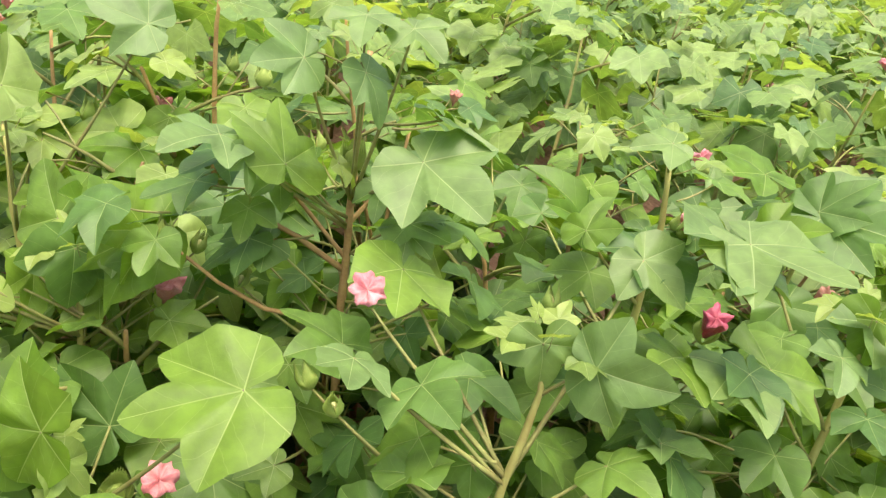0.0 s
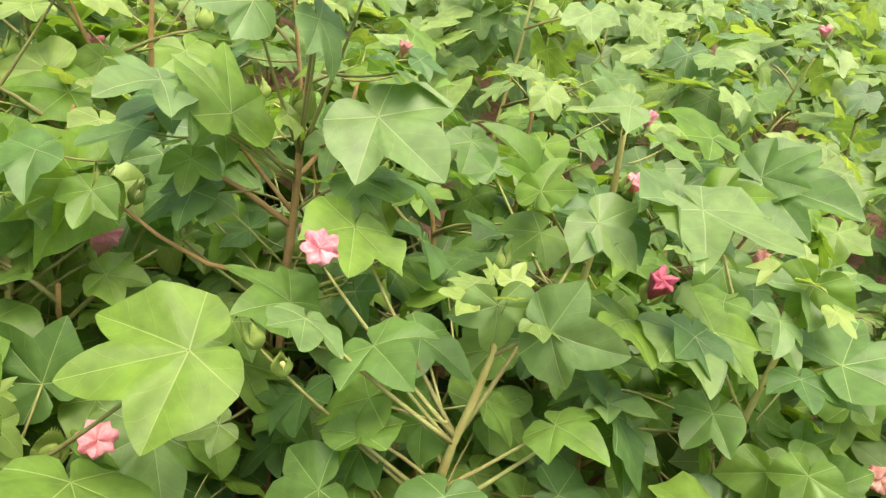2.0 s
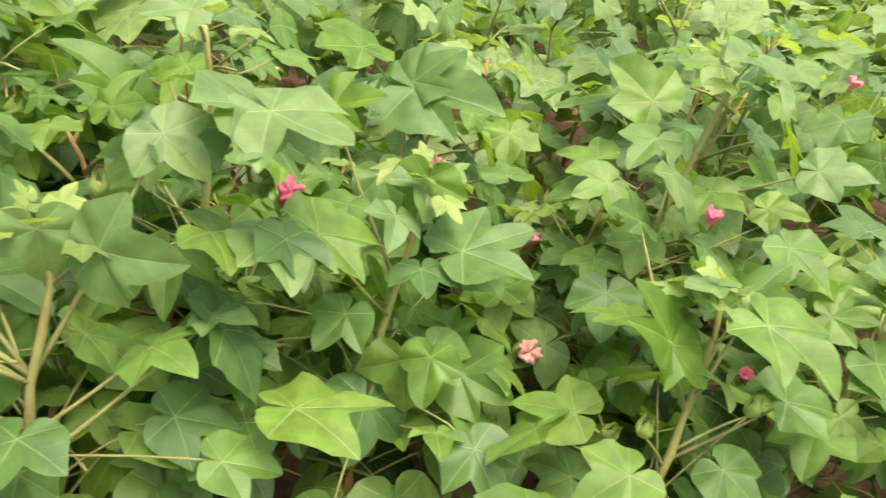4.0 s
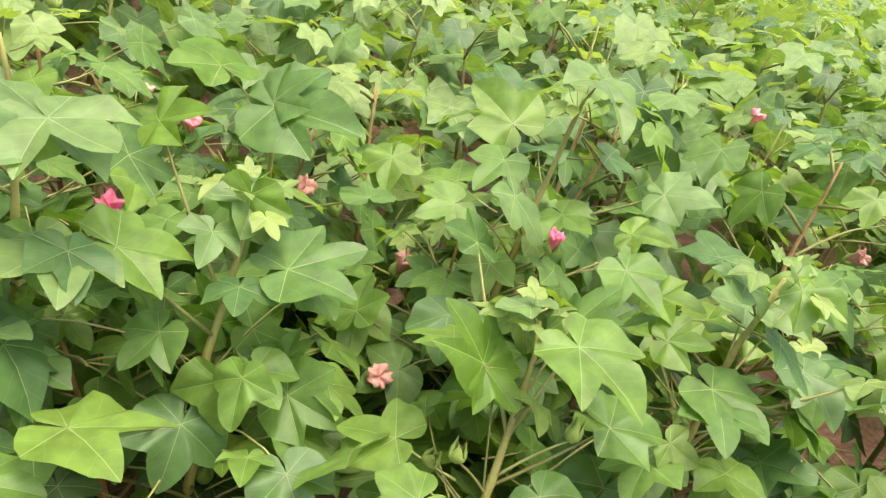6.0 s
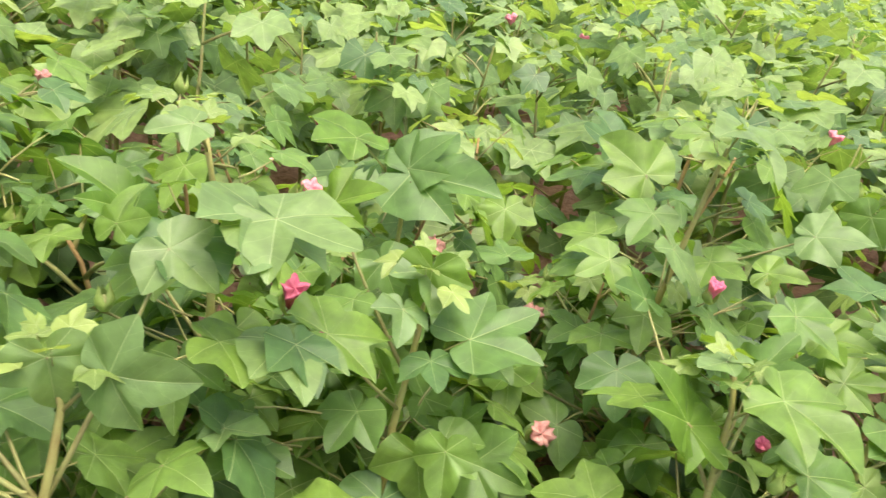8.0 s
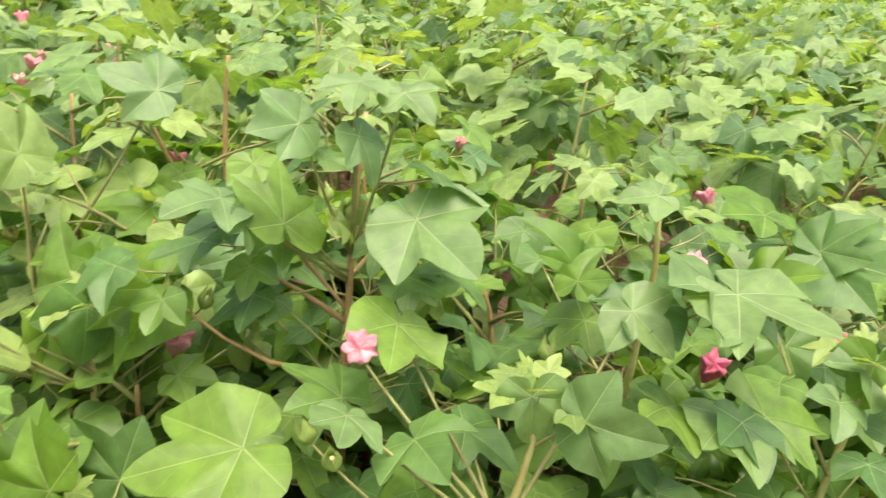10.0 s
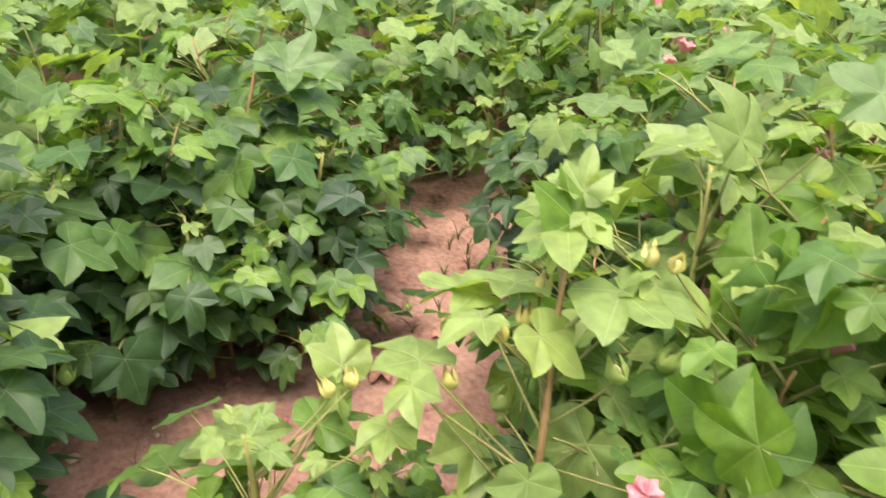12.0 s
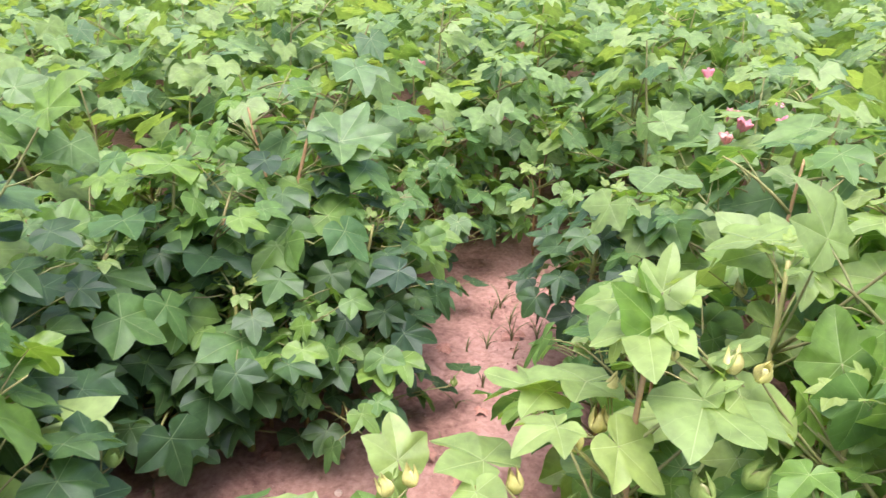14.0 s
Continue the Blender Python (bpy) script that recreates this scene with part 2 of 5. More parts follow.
def leaf_geometry(a=60, b=60, q=0.84, sinus=0.52, seed=0, rings=(0.34, 0.7, 1.0), droop=0.1, cup=0.07, wave=0.05):
    """A palmate cotton leaf of unit length: the stalk at the origin, the middle lobe along +y, the upper side +z."""
    r = random.Random(seed)
    left, right = lobe_side(a, q, sinus), lobe_side(b, q, sinus)
    rim = [(-d, rad, -k) for d, rad, k in reversed(left)] + [(0, 1.0, 0)] + [(d, rad, k) for d, rad, k in right]
    axis = {0: 0.0, 1: b, 2: 0.5 * (b + 217) - 16, -1: -a, -2: -0.5 * (a + 217) + 16}
    ph = [r.uniform(0, 6.28) for _ in range(5)]
    tw = r.uniform(-0.15, 0.15)
    hang = {k: droop * r.uniform(0.2, 2.6) for k in (-2, -1, 0, 1, 2)}
    lift = {k: r.uniform(-0.10, 0.12) for k in (-2, -1, 0, 1, 2)}
    verts, flat = [(0, 0, 0)], [(0, 0.0)]
    for f in rings:
        for d, rad, k in rim:
            t, l = radians(d), rad * f
            near = min(abs(d - axis[j]) for j in axis)
            z = cup * l * min(near / 26, 1.3) - hang[k] * l ** 2.2 + lift[k] * l * l * (1 - min(near / 30, 1.0))
            z += wave * l * l * math.sin(3 * t + ph[1]) + 0.6 * wave * f * f * l * math.sin(9 * t + ph[2])
            x, y = l * math.sin(t), l * math.cos(t)
            z += tw * x * y
            verts.append((x, y, z))
            flat.append((d, l))
    n, faces, uvs = len(rim), [], []

    def uv_of(i, k):
        d, l = flat[i]
        t = radians(d - axis[k])
        return (l * math.cos(t), l * math.sin(t))
    for j in range(n - 1):
        k = rim[j][2] if abs(rim[j][2]) > abs(rim[j + 1][2]) else rim[j + 1][2]
        k = k if k in axis else 0
        inner = [1 + j, 1 + j + 1]
        faces.append((0, inner[1], inner[0]))
        uvs += [(0, 0), uv_of(inner[1], k), uv_of(inner[0], k)]
        for s in range(1, len(rings)):
            p, o = 1 + (s - 1) * n + j, 1 + s * n + j
            for fc in ((p, p + 1, o + 1, o),):
                faces.append(fc)
                uvs += [uv_of(i, k) for i in fc]
    return verts, faces, uvs


def tube(path, radii, sides=6):
    """Verts and faces of a bent, tapering round stalk."""
    pts = [Vector(p) for p in path]
    verts, faces = [], []
    for i, p in enumerate(pts):
        d = (pts[min(i + 1, len(pts) - 1)] - pts[max(i - 1, 0)]).normalized()
        x = d.orthogonal().normalized() if i == 0 else (x - d * x.dot(d)).normalized()
        y = d.cross(x)
        for s in range(sides):
            a = 2 * math.pi * s / sides
            verts.append(tuple(p + (x * math.cos(a) + y * math.sin(a)) * radii[i]))
    for i in range(len(pts) - 1):
        for s in range(sides):
            t = (s + 1) % sides
            faces.append((i * sides + s, i * sides + t, (i + 1) * sides + t, (i + 1) * sides + s))
    faces.append(tuple(range(sides))[::-1])
    faces.append(tuple((len(pts) - 1) * sides + s for s in range(sides)))
    return verts, faces


def joined(chunks):
    verts, faces = [], []
    for v, f in chunks:
        o = len(verts)
        verts += v
        faces += [tuple(i + o for i in fc) for fc in f]
    return verts, faces


def bent(a, b, sag=0.2, n=6, rise=0.0):
    """A curved way from a to b that leaves a sideways and upwards."""
    a, b = Vector(a), Vector(b)
    c = a.lerp(b, 0.5) + Vector((0, 0, sag * (b - a).length + rise))
    return [a * (1 - t) ** 2 + c * 2 * t * (1 - t) + b * t * t for t in (i / (n - 1) for i in range(n))]


def bract_geometry(seed=0, open_by=0.25, teeth=9):
    """One heart-shaped, fringed bract of unit height, curved round the +z axis."""
    r = random.Random(seed)
    verts, faces, cols, rows = [], [], teeth * 2 + 1, 6
    for i in range(rows):
        f = i / (rows - 1)
        for j in range(cols):
            s = j / (cols - 1) * 2 - 1
            w = 1.30 * math.sin(math.pi * min(0.94, 0.30 + 0.55 * f)) ** 0.7
            top = 1 - 0.42 * abs(s) ** 1.6
            if i == rows - 1:
                top += (0.34 if j % 2 else -0.12) * (1 - 0.5 * abs(s)) * r.uniform(0.7, 1.2)
            rad = 0.40 * math.sin(math.pi * (0.14 + 0.76 * f)) + open_by * f * f * 0.6
            t = s * w
            verts.append((rad * math.sin(t), -rad * math.cos(t), f * top))
    for i in range(rows - 1):
        for j in range(cols - 1):
            a = i * cols + j
            faces.append((a, a + 1, a + cols + 1, a + cols))
    return verts, faces


def egg(w, h, z0, sides=9, rows=6, twist=0.0, point=1.0):
    verts, faces = [], []
    for i in range(rows):
        f = i / (rows - 1)
        rad = w * math.sin(math.pi * (0.08 + 0.9 * f ** point)) ** 0.9 + 0.004
        for s in range(sides):
            a = 2 * math.pi * s / sides + twist * f
            k = 1 + 0.10 * math.cos(3 * a)
            verts.append((rad * k * math.cos(a), rad * k * math.sin(a), z0 + h * f))
    for i in range(rows - 1):
        for s in range(sides):
            t = (s + 1) % sides
            faces.append((i * sides + s, i * sides + t, (i + 1) * sides + t, (i + 1) * sides + s))
    faces.append(tuple(range(sides))[::-1])
    faces.append(tuple((rows - 1) * sides + s for s in range(sides)))
    return verts, faces


def petal_tube(seed, flare=0.40, height=1.0, folds=5, ruffle=0.16):
    """Five wilting petals rolled into one another: a ruffled, twisted cup with a crumpled rim that folds inwards."""
    r = random.Random(seed)
    ph, sides, rows = [r.uniform(0, 6.28) for _ in range(4)], 30, 10
    verts, faces = [], []
    for i in range(rows):
        f = i / (rows - 1)
        g = min(f / 0.8, 1.0)
        base = 0.13 + (flare - 0.13) * g ** 1.1
        if f > 0.8:
            base *= 1 - (f - 0.8) * 4.75
        z = 0.25 + height * (g if f <= 0.8 else 1.0 - (f - 0.8) * 0.9)
        for s in range(sides):
            a = 2 * math.pi * s / sides
            fold = math.sin(folds * (a + 0.9 * f) + ph[0]) + 0.5 * math.sin(11 * a + ph[1] + 2 * f)
            rad = base * (1 + ruffle * 0.8 * g * fold)
            zz = z + ruffle * 0.55 * g * math.sin(4 * a + ph[2]) + 0.06 * g * math.sin(9 * a + ph[3])
            verts.append((rad * math.cos(a + 0.6 * f), rad * math.sin(a + 0.6 * f), zz))
    for i in range(rows - 1):
        for s in range(sides):
            t = (s + 1) % sides
            faces.append((i * sides + s, i * sides + t, (i + 1) * sides + t, (i + 1) * sides + s))
    return verts, faces


BRACTS_SHUT = [mesh_of("bract", *bract_geometry(s, 0.18), BRACT) for s in range(2)]
BRACTS_OPEN = [mesh_of("bract", *bract_geometry(s + 5, 0.5), BRACT) for s in range(2)]
BRACTS_DRY = [mesh_of("bract", *bract_geometry(s + 9, 0.16, 7), BRACT_DRY) for s in range(2)]
BUD_CORE = mesh_of("bud", *egg(0.22, 0.78, 0.0, twist=0.8), BUD)
BOLL_CORE = mesh_of("boll", *egg(0.33, 0.9, 0.02, point=0.8), BRACT)
PETALS = {
    "pink": [mesh_of("petals", *petal_tube(s, 0.46, 0.86, 7, 0.17), PETAL) for s in range(3)],
    "crimson": [mesh_of("petals", *petal_tube(s + 4, 0.36, 0.95, 5, 0.20), PETAL_RED) for s in range(2)],
    "faded": [mesh_of("petals", *petal_tube(s + 7, 0.42, 0.9, 8, 0.19), PETAL_FADED) for s in range(3)],
    "white": [mesh_of("petals", *petal_tube(s + 12, 0.40, 1.2, 5, 0.22), PETAL_WHITE) for s in range(2)],
}
SEPAL = {"faded": BRACTS_OPEN, "pink": BRACTS_SHUT, "crimson": BRACTS_OPEN, "white": BRACTS_SHUT}


def fruit(plant, m, kind="bud", size=0.035):
    """A bud, boll or wilted flower with its three bracts, as a part of a plant."""
    m = m @ Matrix.Scale(size, 4)
    if kind in PETALS:
        head = part("flower", rng.choice(PETALS[kind]), plant, m, {"pink": "wilted pink cotton flower", "crimson": "closed crimson cotton flower", "faded": "faded salmon cotton flower", "white": "open white cotton flower tinged pink"}[kind])
        bracts, s = SEPAL[kind], 0.72
    elif kind == "boll":
        head = part("boll", BOLL_CORE, plant, m, "green cotton boll in open bracts")
        bracts, s = BRACTS_OPEN, 1.1
    elif kind == "yellow":
        head = part("bud", BUD_CORE, plant, m, "pale yellow bud in dry fringed bracts")
        bracts, s = BRACTS_DRY, 0.98
    else:
        head = part("bud", BUD_CORE, plant, m, "green flower bud in fringed bracts")
        bracts, s = BRACTS_SHUT, 1.05
    for i in range(3):
        part("bract", bracts[i % 2], head, pose(0, 0, 0, 0, 0, i * 120 + rng.uniform(-12, 12)) @ Matrix.Scale(s * rng.uniform(0.92, 1.08), 4))
    return head


# ---- ground ----
def ground_height(x, y):
    h = 0.030 * (noise.noise((x * 1.6, y * 1.6, 0.0)))
    h += 0.019 * noise.noise((x * 7, y * 7, 3.0)) + 0.007 * noise.noise((x * 22, y * 22, 5.0))
    clod = noise.noise((x * 30, y * 30, 9.0))
    crumb = noise.noise((x * 75, y * 75, 1.0))
    rough = 0.5 + 0.5 * noise.noise((x * 2.3, y * 2.3, 7.0))
    return h + (0.016 * max(0.0, clod - 0.1) + 0.006 * max(0.0, crumb)) * (0.5 + rough) - 0.012


def build_ground():
    near, verts, faces = 2.6, [], []
    xs = [-400, -80, -20, -8] + [-near + i * 2 * near / 380 for i in range(381)] + [8, 20, 80, 400]
    for y in xs:
        for x in xs:
            inside = abs(x) <= near and abs(y) <= near
            verts.append((x - 0.4, y + 0.8, ground_height(x - 0.4, y + 0.8) if inside else -0.01))
    n = len(xs)
    for j in range(n - 1):
        for i in range(n - 1):
            a = j * n + i
            faces.append((a, a + 1, a + n + 1, a + n))
    g = new("ground", mesh_of("ground", verts, faces, SOIL))
    tagged(g, "dry reddish-brown sandy soil of a cotton field", "ground", kind="structure")


build_ground()

# ---- cotton plants fitted one by one ----
PLANTS = []


FITTED = []


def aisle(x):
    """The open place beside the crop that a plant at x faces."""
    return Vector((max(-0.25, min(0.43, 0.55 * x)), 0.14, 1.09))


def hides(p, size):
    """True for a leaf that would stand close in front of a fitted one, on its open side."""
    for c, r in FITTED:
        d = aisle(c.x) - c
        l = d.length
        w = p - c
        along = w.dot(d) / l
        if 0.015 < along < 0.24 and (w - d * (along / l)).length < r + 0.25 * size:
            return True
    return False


def hero_plant(stem, tint, bark):
    foot = Vector(stem[0])
    ob = tagged(new("cotton_plant"), {"green": "leafy green cotton plant with buds and wilted flowers", "fresh": "pale yellow-green cotton plant with cream buds on bare soil", "deep": "dark green bushy cotton plant beside a soil path"}[tint], "plant", "cotton plants in the field")
    ob.matrix_basis = Matrix.Translation(foot)
    way = [Vector(p) - foot for p in stem]
    fine = []
    for a, b in zip(way, way[1:]):
        k = max(2, int((b - a).length / 0.05))
        fine += [a.lerp(b, i / k) for i in range(k)]
    fine.append(way[-1])
    top = way[-1].z
    fine = [p + Vector((0.005 * noise.noise((p.z * 9 + foot.x, 0, 0)), 0.005 * noise.noise((p.z * 9, foot.y, 4)), 0)) for p in fine]
    radii = [0.0094 * (1 - 0.68 * p.z / top) * (1.12 if i % 2 else 0.97) for i, p in enumerate(fine)]
    part("main_stem", mesh_of("main_stem", *tube(fine, radii, 8), bark), ob)
    info = {"ob": ob, "foot": foot, "way": way, "tint": tint, "top": top}
    PLANTS.append(info)
    return info


def stem_at(info, z):
    w = info["way"]
    for a, b in zip(w, w[1:]):
        if z <= b.z:
            return a.lerp(b, max(0.0, (z - a.z) / (b.z - a.z)))
    return w[-1].copy()


def stalk_to(info, end, name="leaf_stalk"):
    """A stalk to the point end, in the plant's own space, from the main stem or from a nearer stalk."""
    beside = stem_at(info, end.z)
    side = math.hypot(end.x - beside.x, end.y - beside.y)
    if side < 0.10:
        way = bent(stem_at(info, max(0.08, min(end.z - 0.6 * side - 0.02, info["top"] - 0.01))), end, 0.12, 7)
    else:
        # a side branch that runs out low and then rises to the leaf
        a = stem_at(info, max(0.06, min(end.z - 0.05 - rng.uniform(0.3, 0.6) * side, info["top"] * 0.8)))
        c = Vector((end.x + (a.x - end.x) * 0.42, end.y + (a.y - end.y) * 0.42, a.z + 0.5 * (end.z - a.z)))
        way = [a * (1 - t) ** 2 + c * 2 * t * (1 - t) + end * t * t for t in (i / 6 for i in range(7))]
    r0 = 0.0016 + 0.006 * min((way[-1] - way[0]).length, 0.3)
    part(name, mesh_of(name, *tube(way, [r0 + (0.0013 - r0) * i / 6 for i in range(7)], 6), TWIG), info["ob"])


def hero_leaves(info, rows, tint=""):
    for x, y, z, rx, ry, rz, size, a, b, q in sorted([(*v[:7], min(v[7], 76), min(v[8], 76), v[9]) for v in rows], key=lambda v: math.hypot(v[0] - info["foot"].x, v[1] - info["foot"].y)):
        # on dark plants, leaves above 0.5 m get lighter green, a painted lit top
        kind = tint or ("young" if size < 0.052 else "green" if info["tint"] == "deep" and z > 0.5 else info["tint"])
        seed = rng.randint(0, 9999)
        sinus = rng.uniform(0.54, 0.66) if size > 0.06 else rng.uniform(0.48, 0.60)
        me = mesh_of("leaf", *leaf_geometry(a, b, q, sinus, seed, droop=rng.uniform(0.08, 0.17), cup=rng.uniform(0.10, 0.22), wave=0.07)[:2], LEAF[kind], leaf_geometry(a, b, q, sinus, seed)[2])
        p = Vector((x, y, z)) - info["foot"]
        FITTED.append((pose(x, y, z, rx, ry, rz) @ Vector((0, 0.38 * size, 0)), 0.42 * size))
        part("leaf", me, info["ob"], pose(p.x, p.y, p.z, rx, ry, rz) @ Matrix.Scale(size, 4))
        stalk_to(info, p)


def stalked_leaf(mat, shape, back=0.9, down=0.55):
    """A leaf and its own stalk, which comes from behind and below, in one mesh."""
    v, f, uv = leaf_geometry(**shape)
    sv, sf = tube(bent((0, -back, -down), (0, 0, -0.004), -0.12, 5), [0.024, 0.022, 0.020, 0.018, 0.016], 5)
    o = len(v)
    me = mesh_of("leaf", v + sv, f + [tuple(i + o for i in fc) for fc in sf], [mat, TWIG], uv + [(0.5, 0.5)] * sum(len(fc) for fc in sf))
    me.polygons.foreach_set("material_index", [0] * len(f) + [1] * len(sf))
    return me


STALKED = {}
for kind in ("green", "deep", "fresh", "young"):
    STALKED[kind] = [stalked_leaf(LEAF[kind], dict(a=52 + 4 * (s * 7 % 5), b=54 + 4 * (s * 3 % 5), q=0.76 + 0.04 * s, sinus=0.50 + 0.03 * s, seed=s + 60, rings=(0.55, 1.0), droop=0.08 + 0.03 * s, cup=0.06 + 0.03 * s)) for s in range(5)]


def crown(info):
    """The tip of a shoot with small folded leaves round it, and more leaves down the stem behind the outer ones."""
    top = info["way"][-1]
    az = rng.uniform(0, 6.28)
    for k in range(6):
        az += 2.4
        l, size = 0.012 + 0.007 * k, 0.018 + 0.004 * k
        p = top + Vector((math.cos(az) * l, math.sin(az) * l, 0.03 - 0.007 * k))
        m = Matrix.Translation(p) @ Matrix.Rotation(az - math.pi / 2, 4, "Z") @ Matrix.Rotation(radians(55 - 13 * k), 4, "X") @ Matrix.Scale(size, 4)
        part("leaf", STALKED["young"][k % 5], info["ob"], m)
    for k in range(6 if info["tint"] == "fresh" else 15):
        az += 2.4
        f = 0.45 + 0.45 * k / 14
        size = rng.uniform(0.055, 0.082)
        l = size * rng.uniform(0.95, 1.9)
        p = stem_at(info, info["top"] * f) + Vector((math.cos(az) * l, math.sin(az) * l + 0.03, 0.5 * size))
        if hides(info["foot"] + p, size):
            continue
        m = Matrix.Translation(p) @ Matrix.Rotation(az - math.pi / 2 + rng.uniform(-0.4, 0.4), 4, "Z") @ Matrix.Rotation(radians(rng.uniform(-40, 0)), 4, "X") @ Matrix.Rotation(radians(rng.uniform(-22, 22)), 4, "Y") @ Matrix.Scale(size, 4)
        part("leaf", rng.choice(STALKED[info["tint"]]), info["ob"], m)


def lower_foliage(info, count):
    """The shaded lower leaves with their stalks, too crowded to tell apart."""
    leaves, stalks, uvs = [], [], []
    az = rng.uniform(0, 6.28)
    for k in range(count):
        az += 2.4
        f = 0.22 + 0.50 * k / count
        size = rng.uniform(0.058, 0.088)
        l = rng.uniform(0.09, 0.21)
        a = stem_at(info, info["top"] * f)
        p = a + Vector((math.cos(az) * l, math.sin(az) * l, rng.uniform(0.02, 0.09)))
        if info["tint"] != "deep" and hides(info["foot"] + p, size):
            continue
        m = Matrix.Translation(p) @ Matrix.Rotation(az - math.pi / 2 + rng.uniform(-0.5, 0.5), 4, "Z") @ Matrix.Rotation(radians(rng.uniform(-45, 5)), 4, "X") @ Matrix.Rotation(radians(rng.uniform(-25, 25)), 4, "Y") @ Matrix.Scale(size, 4)
        v, fc, uv = leaf_geometry(rng.uniform(50, 68), rng.uniform(50, 68), rng.uniform(0.74, 0.92), rng.choice((0.50, 0.55, 0.60, 0.65)), rng.randint(0, 9999), (0.55, 1.0), rng.uniform(0.08, 0.22), rng.uniform(0.08, 0.18))
        leaves.append(([tuple(m @ Vector(c)) for c in v], fc))
        uvs += uv
        stalks.append(tube(bent(a - Vector((0, 0, 0.02)), p, rng.uniform(-0.1, 0.3), 5), [0.0018, 0.0016, 0.0015, 0.0014, 0.0013], 5))
    verts, faces = joined(leaves + stalks)
    n = sum(len(fc) for _, fc in leaves)
    me = mesh_of("lower_foliage", verts, faces, [LEAF_LOW_SHADED if info["tint"] == "deep" else LEAF_LOW, TWIG], uvs + [(0.5, 0.5)] * sum(len(fc) for fc in faces[n:]))
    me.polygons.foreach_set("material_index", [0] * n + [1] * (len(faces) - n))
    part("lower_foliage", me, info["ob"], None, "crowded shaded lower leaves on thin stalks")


def fork(info, places, thick=0.0036):
    """A bare side branch that leaves the main stem and passes through the given places."""
    way = [Vector(p) - info["foot"] for p in places]
    way = [stem_at(info, way[0].z)] + way[1:]
    fine = [a.lerp(b, k / 4) for a, b in zip(way, way[1:]) for k in range(4)] + [way[-1]]
    part("branch", mesh_of("branch", *tube(fine, [thick * (1 - 0.45 * i / len(fine)) * (1.08 if i % 3 == 0 else 1) for i in range(len(fine))], 7), STEM), info["ob"])
    out = (way[-1] - way[-2]).normalized()
    az = math.atan2(out.y, out.x)
    for k, (turn, size) in enumerate(((0.2, 0.062), (-1.1, 0.05), (1.2, 0.046))):
        m = Matrix.Translation(way[-1] + out * 0.045 * (k == 0) + Vector((0.03 * math.cos(az + turn), 0.03 * math.sin(az + turn), 0.02))) @ Matrix.Rotation(az + turn - math.pi / 2, 4, "Z") @ Matrix.Rotation(radians(-18 - 9 * k), 4, "X") @ Matrix.Scale(size, 4)
        part("leaf", STALKED["green"][(k * 2 + len(places)) % 5], info["ob"], m)
    fruit(info["ob"], Matrix.Translation(way[-1] + out * 0.006), "bud", 0.024)


def hero_fruit(info, kind, size, places):
    for x, y, z in places:
        p = Vector((x, y, z)) - info["foot"]
        face = 24 if kind in PETALS else 0
        up = pose(p.x, p.y, p.z - size * 0.5, face + rng.uniform(-22, 22), rng.uniform(-25, 25)) @ pose(0, 0, 0, 0, 0, rng.uniform(0, 360))
        fruit(info["ob"], up, kind, size)
        stalk_to(info, p - Vector((0, 0, size * 0.45)), "flower_stalk")


def nearest_plant(x, y):
    return min(PLANTS, key=lambda i: (i["foot"].x - x) ** 2 + (i["foot"].y - y) ** 2)


# main stems, foot to tip, and the leaves that each plant bears:
# place of the leaf base, its turn, length, the angles of its side lobes and their share of the length
plant = hero_plant([(-0.08, 1.0, 0), (-0.076, 1.019, 0.524), (-0.073, 1.026, 0.678), (-0.071, 1.055, 0.811), (-0.067, 1.07, 0.868)], 'green', STEM)
hero_leaves(plant, [
    (-0.137, 0.951, 0.763, 40, 28, 40, 0.091, 43, 47, 0.88),
    (-0.051, 0.852, 0.608, 21, 8, 69, 0.08, 62, 58, 0.84),
    (0.002, 1.002, 0.686, 4, 7, -131, 0.066, 67, 72, 0.82),
    (-0.107, 0.792, 0.486, 4, -13, 124, 0.045, 57, 61, 0.83),
    (-0.085, 0.99, 0.756, -37, 14, -66, 0.039, 68, 78, 0.82),
    (-0.145, 0.896, 0.375, 14, -24, -157, 0.09, 68, 75, 0.83),
    (-0.045, 0.882, 0.439, 23, 25, -150, 0.07, 38, 71, 0.79),
    (0.013, 0.98, 0.544, -18, 45, -173, 0.057, 57, 62, 0.73),
    (0.082, 0.956, 0.643, -2, -39, -166, 0.066, 70, 72, 0.77),
])
hero_leaves(plant, [
    (0.011, 0.933, 0.791, -16, 21, -142, 0.106, 69, 52, 0.79),
    (-0.118, 0.938, 0.883, 5, -52, 138, 0.061, 43, 62, 0.83),
    (-0.062, 0.968, 0.926, -15, 0, -179, 0.053, 55, 61, 0.81),
    (-0.057, 0.949, 0.873, -46, 4, -117, 0.054, 59, 58, 0.84),
    (-0.014, 0.974, 0.917, -17, 12, -135, 0.051, 73, 71, 0.81),
    (-0.2, 0.928, 0.796, 11, -10, 147, 0.074, 61, 67, 0.79),
    (-0.171, 0.92, 0.78, -58, -22, -116, 0.041, 60, 56, 0.83),
], "pale")
plant = hero_plant([(0.27, 0.96, 0), (0.286, 0.977, 0.594), (0.292, 0.986, 0.73), (0.28, 0.987, 0.812)], 'green', STEM_GREEN)
